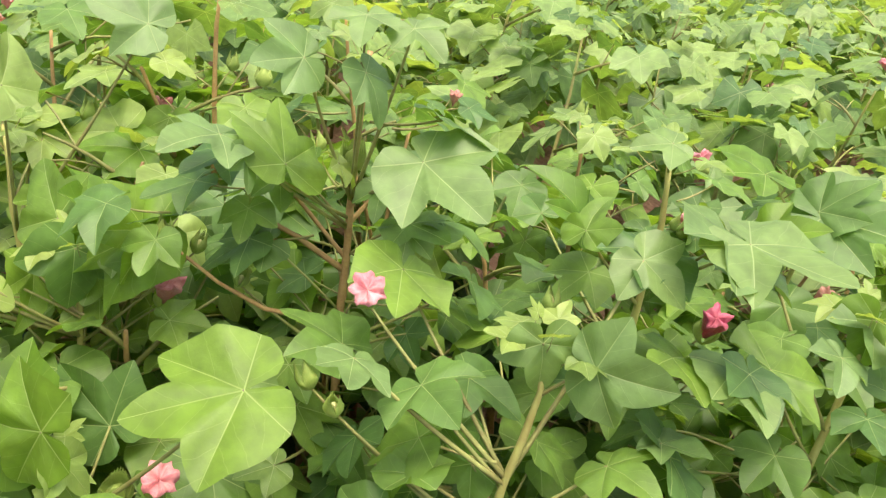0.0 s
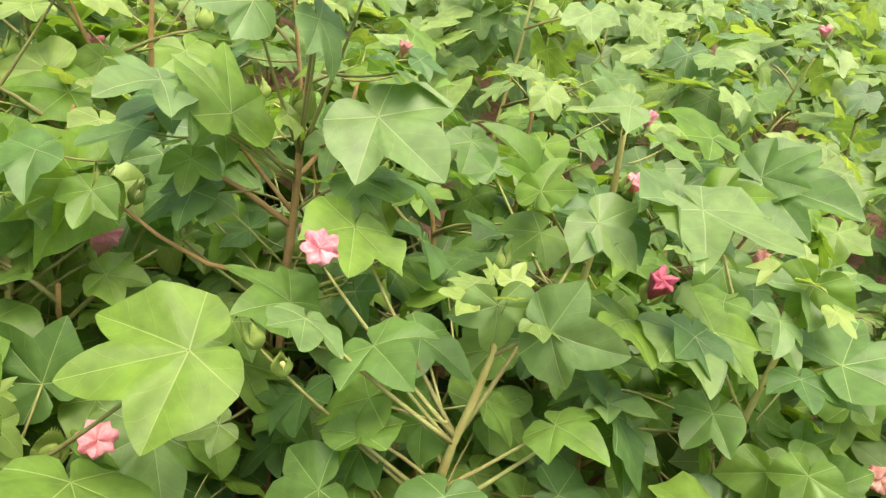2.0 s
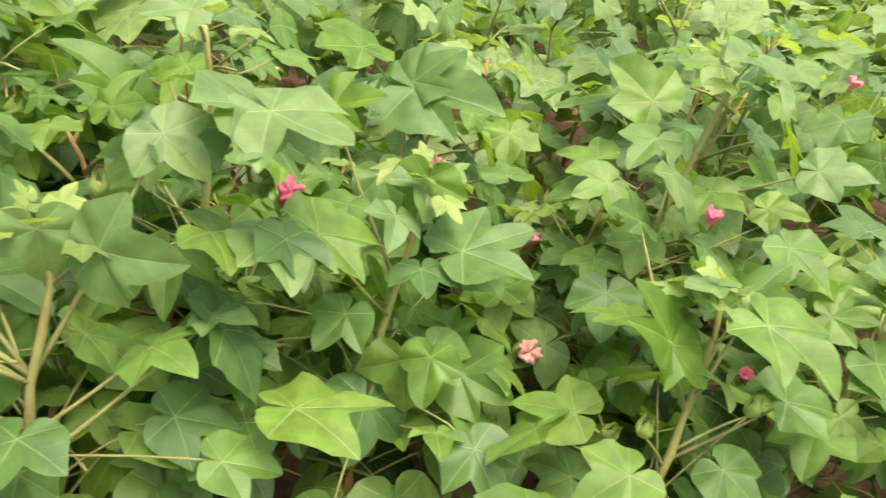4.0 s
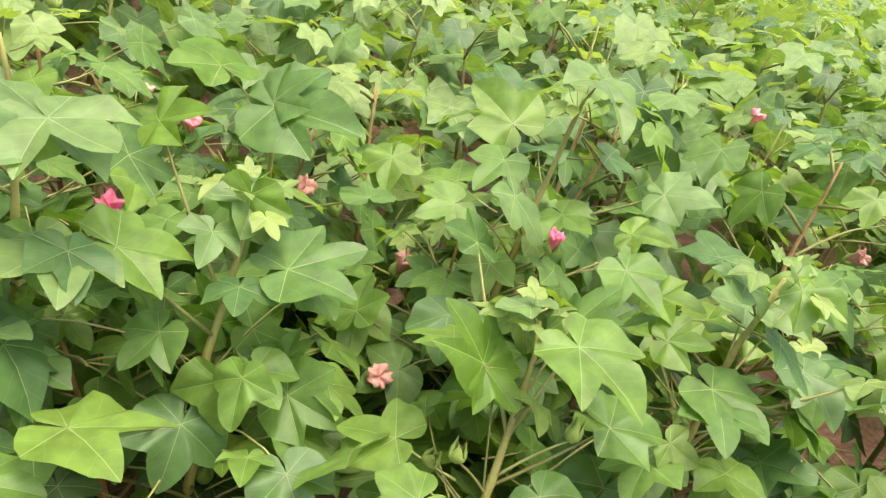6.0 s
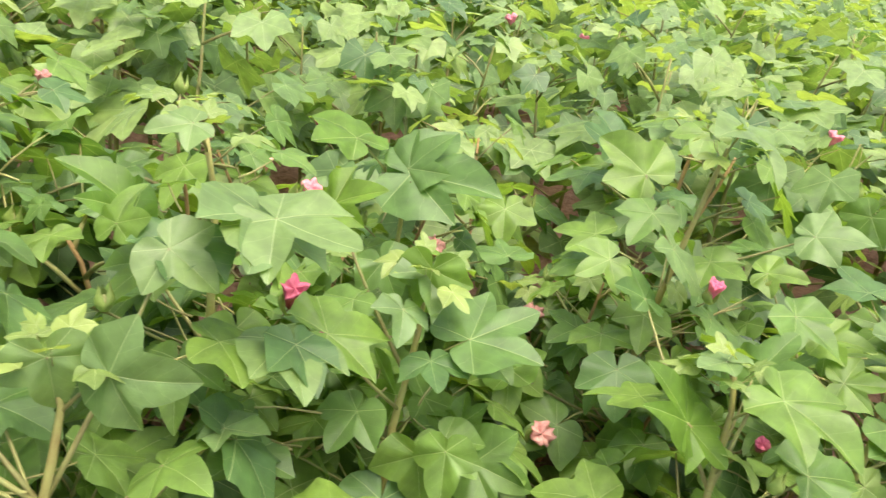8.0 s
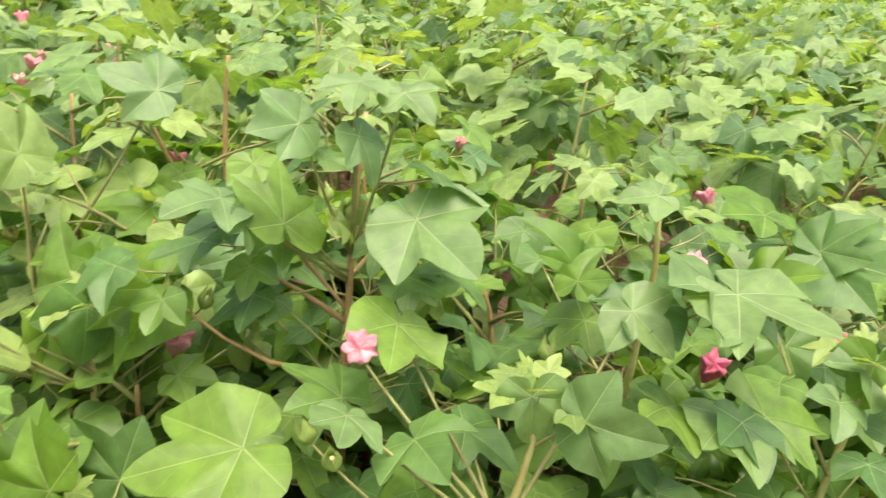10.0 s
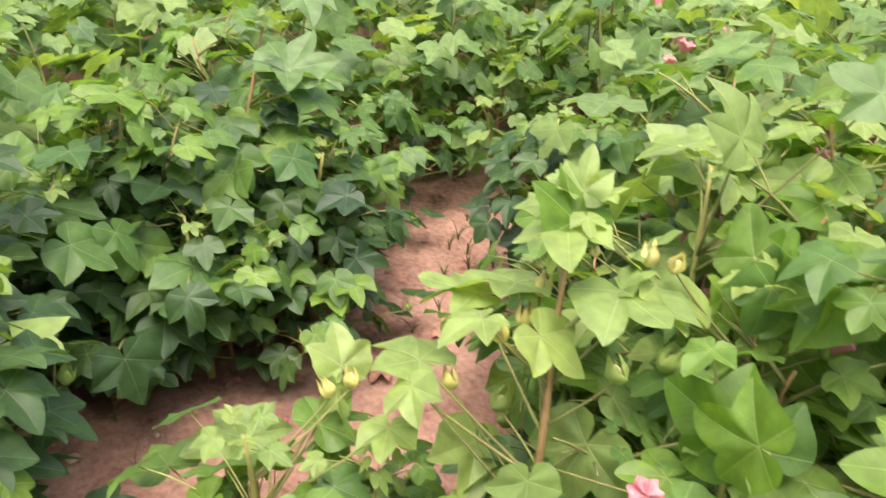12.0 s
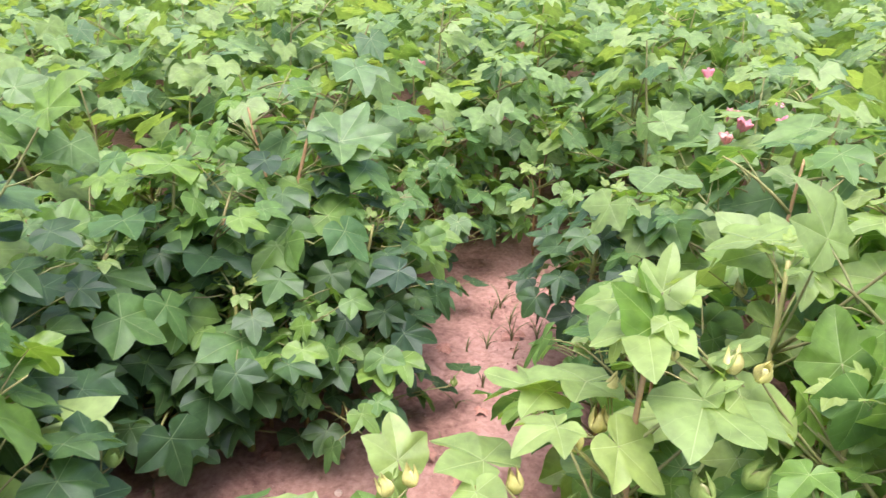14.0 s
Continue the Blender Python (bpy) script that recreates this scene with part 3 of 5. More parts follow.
hero_leaves(plant, [
    (0.192, 0.923, 0.741, 53, -15, -45, 0.052, 78, 80, 0.82),
    (0.358, 0.813, 0.657, -16, -16, -161, 0.063, 49, 56, 0.84),
    (0.3, 0.795, 0.556, -34, 22, -67, 0.097, 39, 73, 0.84),
    (0.175, 1.125, 0.668, 18, -20, 17, 0.059, 75, 73, 0.65),
])
hero_leaves(plant, [
    (0.33, 0.892, 0.765, 3, -30, 168, 0.113, 67, 41, 0.81),
    (0.35, 0.828, 0.65, 5, -10, -175, 0.086, 54, 41, 0.86),
    (0.265, 0.944, 0.841, -4, -20, 104, 0.047, 67, 66, 0.82),
    (0.339, 0.861, 0.775, -1, 4, -141, 0.105, 64, 52, 0.82),
], "pale")
hero_leaves(plant, [
    (0.205, 0.992, 0.719, 56, -1, 65, 0.087, 42, 73, 0.73),
], "bright")
plant = hero_plant([(0.09, 0.72, 0), (0.127, 0.746, 0.539), (0.148, 0.774, 0.638), (0.143, 0.782, 0.683)], 'green', STEM_GREEN)
hero_leaves(plant, [
    (0.003, 0.87, 0.697, -5, -22, -177, 0.082, 54, 46, 0.86),
    (0.035, 0.756, 0.641, 20, 24, -148, 0.071, 71, 60, 0.81),
    (0.085, 0.831, 0.6, -14, -1, -114, 0.068, 73, 69, 0.81),
    (0.095, 0.765, 0.545, 122, -128, -50, 0.058, 68, 63, 0.81),
    (0.23, 0.77, 0.557, 27, 10, -143, 0.067, 67, 54, 0.81),
    (0.036, 0.728, 0.558, -3, -13, -2, 0.057, 71, 64, 0.8),
    (-0.027, 0.834, 0.502, 6, 38, -179, 0.066, 44, 59, 0.83),
])
hero_leaves(plant, [
    (-0.027, 0.736, 0.677, 10, -17, 179, 0.057, 64, 41, 0.8),
    (0.141, 0.773, 0.691, -74, 4, -166, 0.054, 80, 80, 0.86),
    (0.189, 0.754, 0.682, 4, 73, -115, 0.073, 75, 59, 0.78),
    (0.24, 0.86, 0.745, -30, 25, -141, 0.062, 77, 75, 0.81),
    (0.289, 0.799, 0.569, 15, -6, -130, 0.054, 73, 67, 0.81),
], "pale")
plant = hero_plant([(-0.36, 1.39, 0), (-0.356, 1.4, 0.677), (-0.35, 1.408, 0.8), (-0.345, 1.41, 0.85)], 'green', STEM)
plant = hero_plant([(-0.42, 0.95, 0), (-0.4, 0.96, 0.4), (-0.38, 0.97, 0.62)], 'green', STEM_GREEN)
hero_leaves(plant, [
    (-0.445, 0.977, 0.573, -38, -45, -123, 0.074, 50, 44, 0.86),
    (-0.428, 1.014, 0.63, 53, -35, 3, 0.086, 79, 60, 0.78),
    (-0.384, 0.964, 0.62, -72, -12, -146, 0.076, 64, 73, 0.85),
])
hero_leaves(plant, [
    (-0.294, 0.969, 0.65, -27, -29, 112, 0.12, 45, 57, 0.87),
    (-0.384, 1.037, 0.634, 47, 29, 72, 0.08, 80, 74, 0.85),
    (-0.306, 0.98, 0.645, 38, -47, 125, 0.087, 57, 62, 0.84),
    (-0.369, 1.021, 0.596, -35, -2, 172, 0.083, 73, 72, 0.82),
], "bright")
plant = hero_plant([(-0.52, 0.64, 0), (-0.554, 0.707, 0.473), (-0.595, 0.793, 0.653), (-0.61, 0.838, 0.72)], 'fresh', STEM)
hero_leaves(plant, [
    (-0.662, 0.705, 0.355, -19, -28, -135, 0.1, 54, 55, 0.85),
    (-0.507, 0.745, 0.421, 119, -166, -8, 0.108, 75, 49, 0.86),
    (-0.556, 0.659, 0.317, -63, -51, -130, 0.094, 51, 54, 0.83),
    (-0.449, 0.623, 0.387, -48, -9, 171, 0.081, 61, 54, 0.85),
    (-0.711, 0.618, 0.483, -14, 30, -140, 0.062, 49, 55, 0.84),
    (-0.6, 0.792, 0.699, 4, 7, -145, 0.093, 49, 80, 0.78),
    (-0.521, 0.81, 0.627, 7, -3, -124, 0.115, 43, 38, 0.92),
    (-0.525, 0.815, 0.626, 19, -33, -4, 0.064, 64, 62, 0.82),
    (-0.575, 0.713, 0.582, -33, 7, -80, 0.077, 62, 70, 0.84),
])
hero_leaves(plant, [
    (-0.719, 0.765, 0.562, 14, 9, 132, 0.089, 62, 61, 0.82),
    (-0.633, 0.665, 0.605, 6, 11, 167, 0.068, 58, 60, 0.83),
    (-0.749, 0.676, 0.476, 3, 13, 91, 0.096, 80, 79, 0.85),
    (-0.528, 0.892, 0.659, -139, 170, 91, 0.057, 77, 80, 0.8),
    (-0.61, 0.84, 0.73, 62, 0, 20, 0.066, 40, 44, 0.75),
    (-0.68, 0.804, 0.578, 6, 17, 131, 0.135, 73, 70, 0.73),
    (-0.495, 0.853, 0.626, -31, 9, -50, 0.107, 78, 72, 0.79),
    (-0.676, 0.875, 0.681, 0, -9, 50, 0.075, 67, 51, 0.78),
    (-0.647, 0.855, 0.729, 1, 3, 33, 0.052, 71, 69, 0.61),
])
hero_leaves(plant, [
    (-0.458, 0.524, 0.557, -69, -12, -124, 0.06, 73, 75, 0.73),
    (-0.464, 0.544, 0.499, 12, -19, -143, 0.056, 74, 73, 0.68),
])
hero_leaves(plant, [
    (-0.595, 0.802, 0.705, 46, 17, 66, 0.088, 49, 50, 0.86),
], "bright")
plant = hero_plant([(0.48, 0.84, 0), (0.505, 0.878, 0.468), (0.534, 0.922, 0.584), (0.546, 0.943, 0.662)], 'green', STEM_GREEN)
hero_leaves(plant, [
    (0.4, 0.853, 0.639, -16, 9, -79, 0.092, 76, 54, 0.8),
    (0.544, 0.932, 0.669, -74, 2, 144, 0.06, 80, 80, 0.9),
    (0.59, 0.884, 0.594, -168, 178, 101, 0.107, 42, 50, 0.89),
    (0.515, 0.814, 0.48, -75, 12, 159, 0.071, 73, 80, 0.88),
    (0.6, 0.825, 0.443, -10, 45, -137, 0.083, 59, 42, 0.84),
    (0.365, 0.706, 0.524, 6, -15, -100, 0.102, 46, 47, 0.88),
    (0.607, 0.892, 0.449, 27, -33, -37, 0.055, 60, 63, 0.82),
    (0.529, 0.812, 0.362, 18, -11, -114, 0.056, 80, 80, 0.83),
    (0.535, 0.784, 0.511, -54, 16, 139, 0.062, 75, 75, 0.74),
])
hero_leaves(plant, [
    (0.544, 0.735, 0.434, 23, 2, 165, 0.054, 64, 74, 0.67),
])
hero_leaves(plant, [
    (0.548, 0.942, 0.658, -20, -20, 172, 0.062, 80, 80, 0.86),
    (0.501, 0.9, 0.634, -14, -22, 171, 0.051, 73, 76, 0.81),
], "pale")
hero_leaves(plant, [
    (0.439, 1.033, 0.711, 40, 27, -100, 0.072, 58, 51, 0.84),
    (0.521, 0.928, 0.479, 60, -5, 53, 0.078, 40, 49, 0.88),
], "bright")
plant = hero_plant([(0.77, 0.6, 0), (0.809, 0.644, 0.462), (0.844, 0.698, 0.602), (0.846, 0.715, 0.642)], 'green', STEM_GREEN)
hero_leaves(plant, [
    (0.867, 0.658, 0.648, -3, 5, -156, 0.099, 57, 46, 0.84),
    (0.91, 0.739, 0.608, 50, -20, -95, 0.086, 55, 52, 0.84),
    (0.935, 0.637, 0.544, -5, 9, -99, 0.079, 59, 60, 0.83),
    (0.997, 0.785, 0.667, -14, 10, -160, 0.072, 59, 57, 0.84),
    (0.826, 0.872, 0.649, 27, 23, 6, 0.06, 80, 80, 0.86),
    (0.839, 0.662, 0.566, 12, -27, 166, 0.048, 72, 69, 0.7),
])
hero_leaves(plant, [
    (0.83, 0.717, 0.661, -14, 6, 23, 0.058, 80, 80, 0.84),
], "pale")
hero_leaves(plant, [
    (0.778, 0.691, 0.601, 53, -7, 39, 0.084, 38, 59, 0.84),
    (0.78, 0.69, 0.597, -32, 8, -146, 0.062, 55, 51, 0.85),
], "bright")
plant = hero_plant([(1.15, 0.71, 0), (1.154, 0.71, 0.607), (1.159, 0.697, 0.716)], 'green', STEM_GREEN)
hero_leaves(plant, [
    (1.045, 0.718, 0.605, 22, 33, -120, 0.058, 61, 48, 0.83),
    (1.091, 0.662, 0.572, -3, 8, -156, 0.088, 52, 48, 0.86),
    (1.216, 0.689, 0.552, 27, -1, 163, 0.06, 63, 74, 0.81),
    (1.261, 0.668, 0.418, 32, 16, -145, 0.07, 63, 62, 0.83),
    (1.063, 0.78, 0.629, 25, 16, -136, 0.06, 58, 57, 0.84),
    (1.175, 0.679, 0.711, -17, 28, -138, 0.075, 74, 79, 0.76),
    (1.131, 0.721, 0.69, -1, -20, 132, 0.069, 52, 74, 0.7),
    (1.335, 0.719, 0.563, -6, 18, 130, 0.06, 69, 70, 0.69),
    (1.291, 0.621, 0.608, -6, 32, 115, 0.049, 67, 69, 0.66),
])
hero_leaves(plant, [
    (1.019, 0.621, 0.527, -44, 45, -151, 0.051, 71, 78, 0.63),
    (1.142, 0.973, 0.616, 22, 23, -132, 0.063, 74, 76, 0.77),
])
hero_leaves(plant, [
    (1.273, 0.69, 0.568, -13, 4, -169, 0.082, 61, 57, 0.83),
    (1.209, 0.771, 0.619, 20, 13, 13, 0.087, 80, 80, 0.82),
    (1.283, 0.766, 0.621, 24, 34, -127, 0.071, 74, 48, 0.77),
], "pale")
plant = hero_plant([(1.15, 1.24, 0), (1.174, 1.269, 0.468), (1.21, 1.3, 0.751)], 'green', STEM)
hero_leaves(plant, [
    (1.053, 1.317, 0.694, 32, 15, 8, 0.115, 72, 67, 0.83),
    (1.192, 1.068, 0.608, -10, -9, -20, 0.065, 40, 64, 0.82),
])
plant = hero_plant([(0.62, 1.3, 0), (0.62, 1.28, 0.45), (0.615, 1.26, 0.62)], 'green', STEM_GREEN)
hero_leaves(plant, [
    (0.606, 1.235, 0.678, 54, 17, -78, 0.09, 52, 52, 0.85),
    (0.606, 1.224, 0.672, 10, 35, -123, 0.148, 65, 38, 0.79),
    (0.748, 1.113, 0.582, 0, -4, -6, 0.057, 40, 44, 1.08),
    (0.488, 1.158, 0.573, 12, 0, 161, 0.044, 68, 64, 0.66),
])
hero_leaves(plant, [
    (0.527, 1.275, 0.712, 20, 2, 35, 0.1, 80, 80, 0.84),
], "bright")
plant = hero_plant([(-1.68, 1.0, 0), (-1.69, 1.0, 0.377), (-1.722, 1.155, 0.741)], 'deep', STEM)
hero_leaves(plant, [
    (-1.612, 0.901, 0.476, -1, -16, -150, 0.074, 74, 71, 0.75),
])
hero_leaves(plant, [
    (-1.576, 1.101, 0.655, 8, -13, -125, 0.114, 67, 51, 0.87),
    (-1.578, 1.111, 0.659, -150, 171, -156, 0.139, 52, 55, 0.88),
    (-1.749, 1.302, 0.783, -18, -10, -110, 0.111, 57, 47, 0.87),
], "pale")
plant = hero_plant([(-1.76, 0.5, 0), (-1.737, 0.5, 0.364), (-1.667, 0.567, 0.506)], 'deep', STEM_GREEN)
hero_leaves(plant, [
    (-1.658, 0.552, 0.469, -11, -10, -92, 0.117, 52, 41, 0.89),
    (-1.714, 0.63, 0.55, 180, 178, 78, 0.102, 59, 57, 0.87),
    (-1.81, 0.543, 0.519, 21, -40, 103, 0.1, 60, 68, 0.83),
    (-1.64, 0.514, 0.287, -18, -9, -102, 0.076, 60, 63, 0.83),
    (-1.628, 0.597, 0.247, 9, 0, -64, 0.121, 57, 63, 0.84),
    (-1.66, 0.522, 0.095, -11, 13, -51, 0.068, 75, 80, 0.84),
])
plant = hero_plant([(-1.76, 0.76, 0), (-1.764, 0.763, 0.519), (-1.787, 0.793, 0.618)], 'deep', STEM_GREEN)
hero_leaves(plant, [
    (-1.739, 0.759, 0.64, 0, -14, -145, 0.107, 55, 55, 0.87),
    (-1.704, 0.778, 0.523, 4, -10, -125, 0.07, 76, 71, 0.76),
])
hero_leaves(plant, [
    (-1.658, 0.729, 0.28, -25, 2, -64, 0.077, 79, 80, 0.83),
], "bright")
plant = hero_plant([(-1.48, 1.08, 0), (-1.475, 1.087, 0.362), (-1.461, 1.101, 0.483)], 'deep', STEM_GREEN)
hero_leaves(plant, [
    (-1.288, 1.04, 0.288, -14, 24, -43, 0.085, 49, 59, 0.86),
    (-1.273, 1.009, 0.462, -13, -15, 168, 0.081, 54, 60, 0.83),
    (-1.381, 1.066, 0.3, 15, 13, -99, 0.079, 74, 79, 0.78),
    (-1.545, 1.069, 0.453, 1, -31, -162, 0.091, 62, 64, 0.84),
])
plant = hero_plant([(-1.5, 0.75, 0), (-1.5, 0.75, 0.3), (-1.52, 0.76, 0.42)], 'deep', STEM_GREEN)
hero_leaves(plant, [
    (-1.589, 0.751, 0.469, 8, -14, -137, 0.118, 80, 71, 0.86),
    (-1.405, 0.87, 0.323, -22, -37, 155, 0.069, 73, 60, 0.83),
    (-1.462, 0.837, 0.431, -17, -17, -143, 0.078, 71, 66, 0.83),
    (-1.333, 0.88, 0.25, -31, -12, -179, 0.074, 69, 63, 0.83),
    (-1.568, 0.796, 0.245, -51, -23, -177, 0.089, 76, 68, 0.84),
    (-1.5, 0.775, 0.173, -25, -13, 130, 0.071, 80, 80, 0.84),
    (-1.516, 0.704, 0.1, -37, 9, 133, 0.09, 76, 75, 0.84),
    (-1.38, 0.805, 0.081, 7, -18, -112, 0.083, 56, 54, 0.84),
    (-1.39, 0.819, 0.176, -60, 8, -69, 0.068, 68, 73, 0.83),
])
hero_leaves(plant, [
    (-1.495, 0.77, 0.162, 47, -6, -168, 0.087, 56, 56, 0.84),
    (-1.374, 0.55, 0.214, 6, -27, -144, 0.067, 74, 71, 0.73),
])
plant = hero_plant([(-0.53, 1.09, 0), (-0.542, 1.112, 0.585), (-0.561, 1.148, 0.69)], 'fresh', STEM_GREEN)
hero_leaves(plant, [
    (-0.543, 1.207, 0.653, -18, -9, -155, 0.064, 50, 57, 0.83),
    (-0.44, 1.235, 0.668, -8, -35, 92, 0.091, 65, 51, 0.85),
    (-0.607, 1.222, 0.668, 18, -20, 87, 0.11, 57, 60, 0.84),
    (-0.566, 1.175, 0.559, -8, 20, -35, 0.085, 80, 80, 0.83),
    (-0.585, 1.267, 0.665, -3, 4, -174, 0.105, 42, 54, 0.9),
    (-0.612, 1.148, 0.707, -12, -11, 59, 0.097, 40, 75, 0.86),
    (-0.491, 1.045, 0.78, 70, -8, 81, 0.091, 52, 57, 0.91),
])
hero_leaves(plant, [
    (-0.36, 1.16, 0.846, 28, -39, 88, 0.078, 63, 75, 0.8),
], "pale")
hero_leaves(plant, [
    (-0.401, 1.199, 0.657, 12, -19, 97, 0.086, 65, 58, 0.84),
    (-0.463, 1.074, 0.627, -26, -16, -144, 0.059, 79, 80, 0.82),
], "bright")
plant = hero_plant([(-1.2, 0.15, 0), (-1.2, 0.17, 0.4), (-1.2, 0.2, 0.65)], 'deep', STEM_GREEN)
hero_leaves(plant, [
    (-1.254, 0.203, 0.745, -5, 38, -48, 0.087, 63, 46, 0.86),
    (-1.124, 0.204, 0.601, -42, 7, 2, 0.105, 75, 80, 0.8),
    (-1.007, 0.117, 0.583, -46, 15, 5, 0.066, 72, 40, 0.79),
    (-1.229, 0.257, 0.589, 8, 5, 40, 0.053, 61, 40, 0.84),
    (-1.059, 0.163, 0.494, 11, 1, -33, 0.064, 69, 65, 0.76),
])
plant = hero_plant([(-1.62, 0.3, 0), (-1.6, 0.33, 0.6), (-1.58, 0.35, 0.8)], 'deep', STEM_GREEN)
hero_leaves(plant, [
    (-1.432, 0.303, 0.382, -7, 4, -48, 0.093, 51, 49, 0.86),
    (-1.406, 0.267, 0.449, 43, 14, -24, 0.119, 50, 38, 0.88),
    (-1.413, 0.262, 0.335, -51, 28, -18, 0.074, 56, 57, 0.84),
    (-1.599, 0.49, 0.832, 46, 7, -3, 0.093, 61, 61, 0.82),
])
hero_leaves(plant, [
    (-1.525, 0.424, 0.889, 17, 40, -14, 0.052, 70, 58, 0.81),
], "pale")
plant = hero_plant([(-1.15, 1.6, 0), (-1.15, 1.6, 0.4), (-1.14, 1.62, 0.52)], 'deep', STEM_GREEN)
hero_leaves(plant, [
    (-0.965, 1.619, 0.502, -11, 25, -146, 0.104, 70, 63, 0.84),
    (-1.033, 1.638, 0.495, -8, 11, -158, 0.087, 70, 68, 0.8),
    (-1.094, 1.593, 0.458, -13, -24, -172, 0.07, 64, 67, 0.74),
])
hero_leaves(plant, [
    (-1.133, 1.851, 0.519, 0, 3, -168, 0.151, 80, 71, 0.87),
], "pale")
plant = hero_plant([(-0.32, 0.72, 0), (-0.33, 0.74, 0.35), (-0.33, 0.75, 0.5)], 'green', STEM_GREEN)
hero_leaves(plant, [
    (-0.309, 0.853, 0.457, -125, -141, -154, 0.093, 49, 56, 0.83),
    (-0.287, 0.717, 0.534, -54, 5, -94, 0.046, 60, 80, 0.83),
    (-0.209, 0.682, 0.511, 11, -27, -153, 0.099, 56, 38, 0.86),
    (-0.383, 0.764, 0.629, -14, 15, 170, 0.054, 74, 77, 0.71),
    (-0.283, 0.579, 0.543, -4, 11, 118, 0.075, 63, 58, 0.84),
    (-0.173, 0.663, 0.386, 25, 7, -148, 0.077, 73, 69, 0.76),
    (-0.23, 0.464, 0.564, -34, -10, 26, 0.128, 77, 40, 0.69),
    (-0.337, 0.411, 0.501, -27, -19, 83, 0.042, 62, 79, 0.6),
])
hero_leaves(plant, [
    (-0.123, 0.737, 0.627, -10, -22, 113, 0.109, 59, 40, 0.88),
    (-0.296, 0.708, 0.578, -16, -74, 102, 0.086, 60, 64, 0.81),
    (-0.332, 0.739, 0.552, 29, -67, 55, 0.098, 68, 69, 0.82),
    (-0.348, 0.618, 0.495, 8, 3, -162, 0.07, 51, 63, 0.82),
    (-0.276, 0.648, 0.503, 1, -3, -117, 0.054, 64, 49, 0.82),
], "bright")
plant = hero_plant([(-0.86, 0.46, 0), (-0.868, 0.456, 0.25), (-0.873, 0.455, 0.405)], 'fresh', STEM_GREEN)
hero_leaves(plant, [
    (-0.669, 0.491, 0.294, 33, 9, 165, 0.13, 38, 45, 0.89),
    (-0.654, 0.489, 0.294, 22, 1, 179, 0.09, 80, 70, 0.84),
    (-0.966, 0.455, 0.168, -44, -14, -168, 0.104, 64, 70, 0.83),
    (-0.872, 0.622, 0.387, -63, -24, -76, 0.062, 51, 55, 0.85),
    (-0.743, 0.606, 0.399, 1, 3, -145, 0.066, 51, 48, 0.85),
    (-0.999, 0.535, 0.269, 17, -16, 159, 0.107, 56, 67, 0.81),
    (-1.002, 0.541, 0.266, 0, 29, -21, 0.075, 51, 49, 0.86),
    (-0.998, 0.538, 0.261, -30, -29, -92, 0.076, 41, 42, 0.9),
    (-0.892, 0.651, 0.403, 42, 13, 67, 0.077, 49, 55, 0.84),
])
plant["tint"] = "green"
hero_leaves(plant, [
    (-0.8, 0.4, 0.33, -30, 10, 200, 0.088, 58, 60, 0.85),
    (-0.75, 0.46, 0.34, -20, -10, 250, 0.092, 58, 60, 0.85),
    (-0.9, 0.4, 0.3, -35, 5, 150, 0.08, 58, 60, 0.85),
    (-0.95, 0.46, 0.29, -30, 12, 80, 0.078, 58, 60, 0.85),
    (-0.8, 0.52, 0.3, -25, -8, 290, 0.08, 58, 60, 0.85),
    (-0.86, 0.37, 0.25, -40, 0, 175, 0.085, 58, 60, 0.85),
    (-0.7, 0.4, 0.28, -28, 8, 215, 0.09, 58, 60, 0.85),
    (-0.93, 0.53, 0.27, -25, 0, 30, 0.075, 58, 60, 0.85),
])
plant = hero_plant([(0.93, 0.98, 0), (0.94, 0.98, 0.5), (0.985, 0.985, 0.82)], 'green', STEM_GREEN)
hero_leaves(plant, [
    (0.947, 1.092, 0.734, 35, -29, 21, 0.095, 59, 80, 0.77),
    (0.718, 0.976, 0.464, 46, -34, -48, 0.077, 80, 72, 0.8),
])
hero_leaves(plant, [
    (0.882, 0.911, 0.7, -42, 8, -129, 0.08, 77, 80, 0.84),
    (1.002, 0.98, 0.851, -14, -13, -170, 0.099, 63, 75, 0.81),
    (1.088, 0.876, 0.734, 22, 23, -134, 0.076, 75, 55, 0.78),
], "pale")

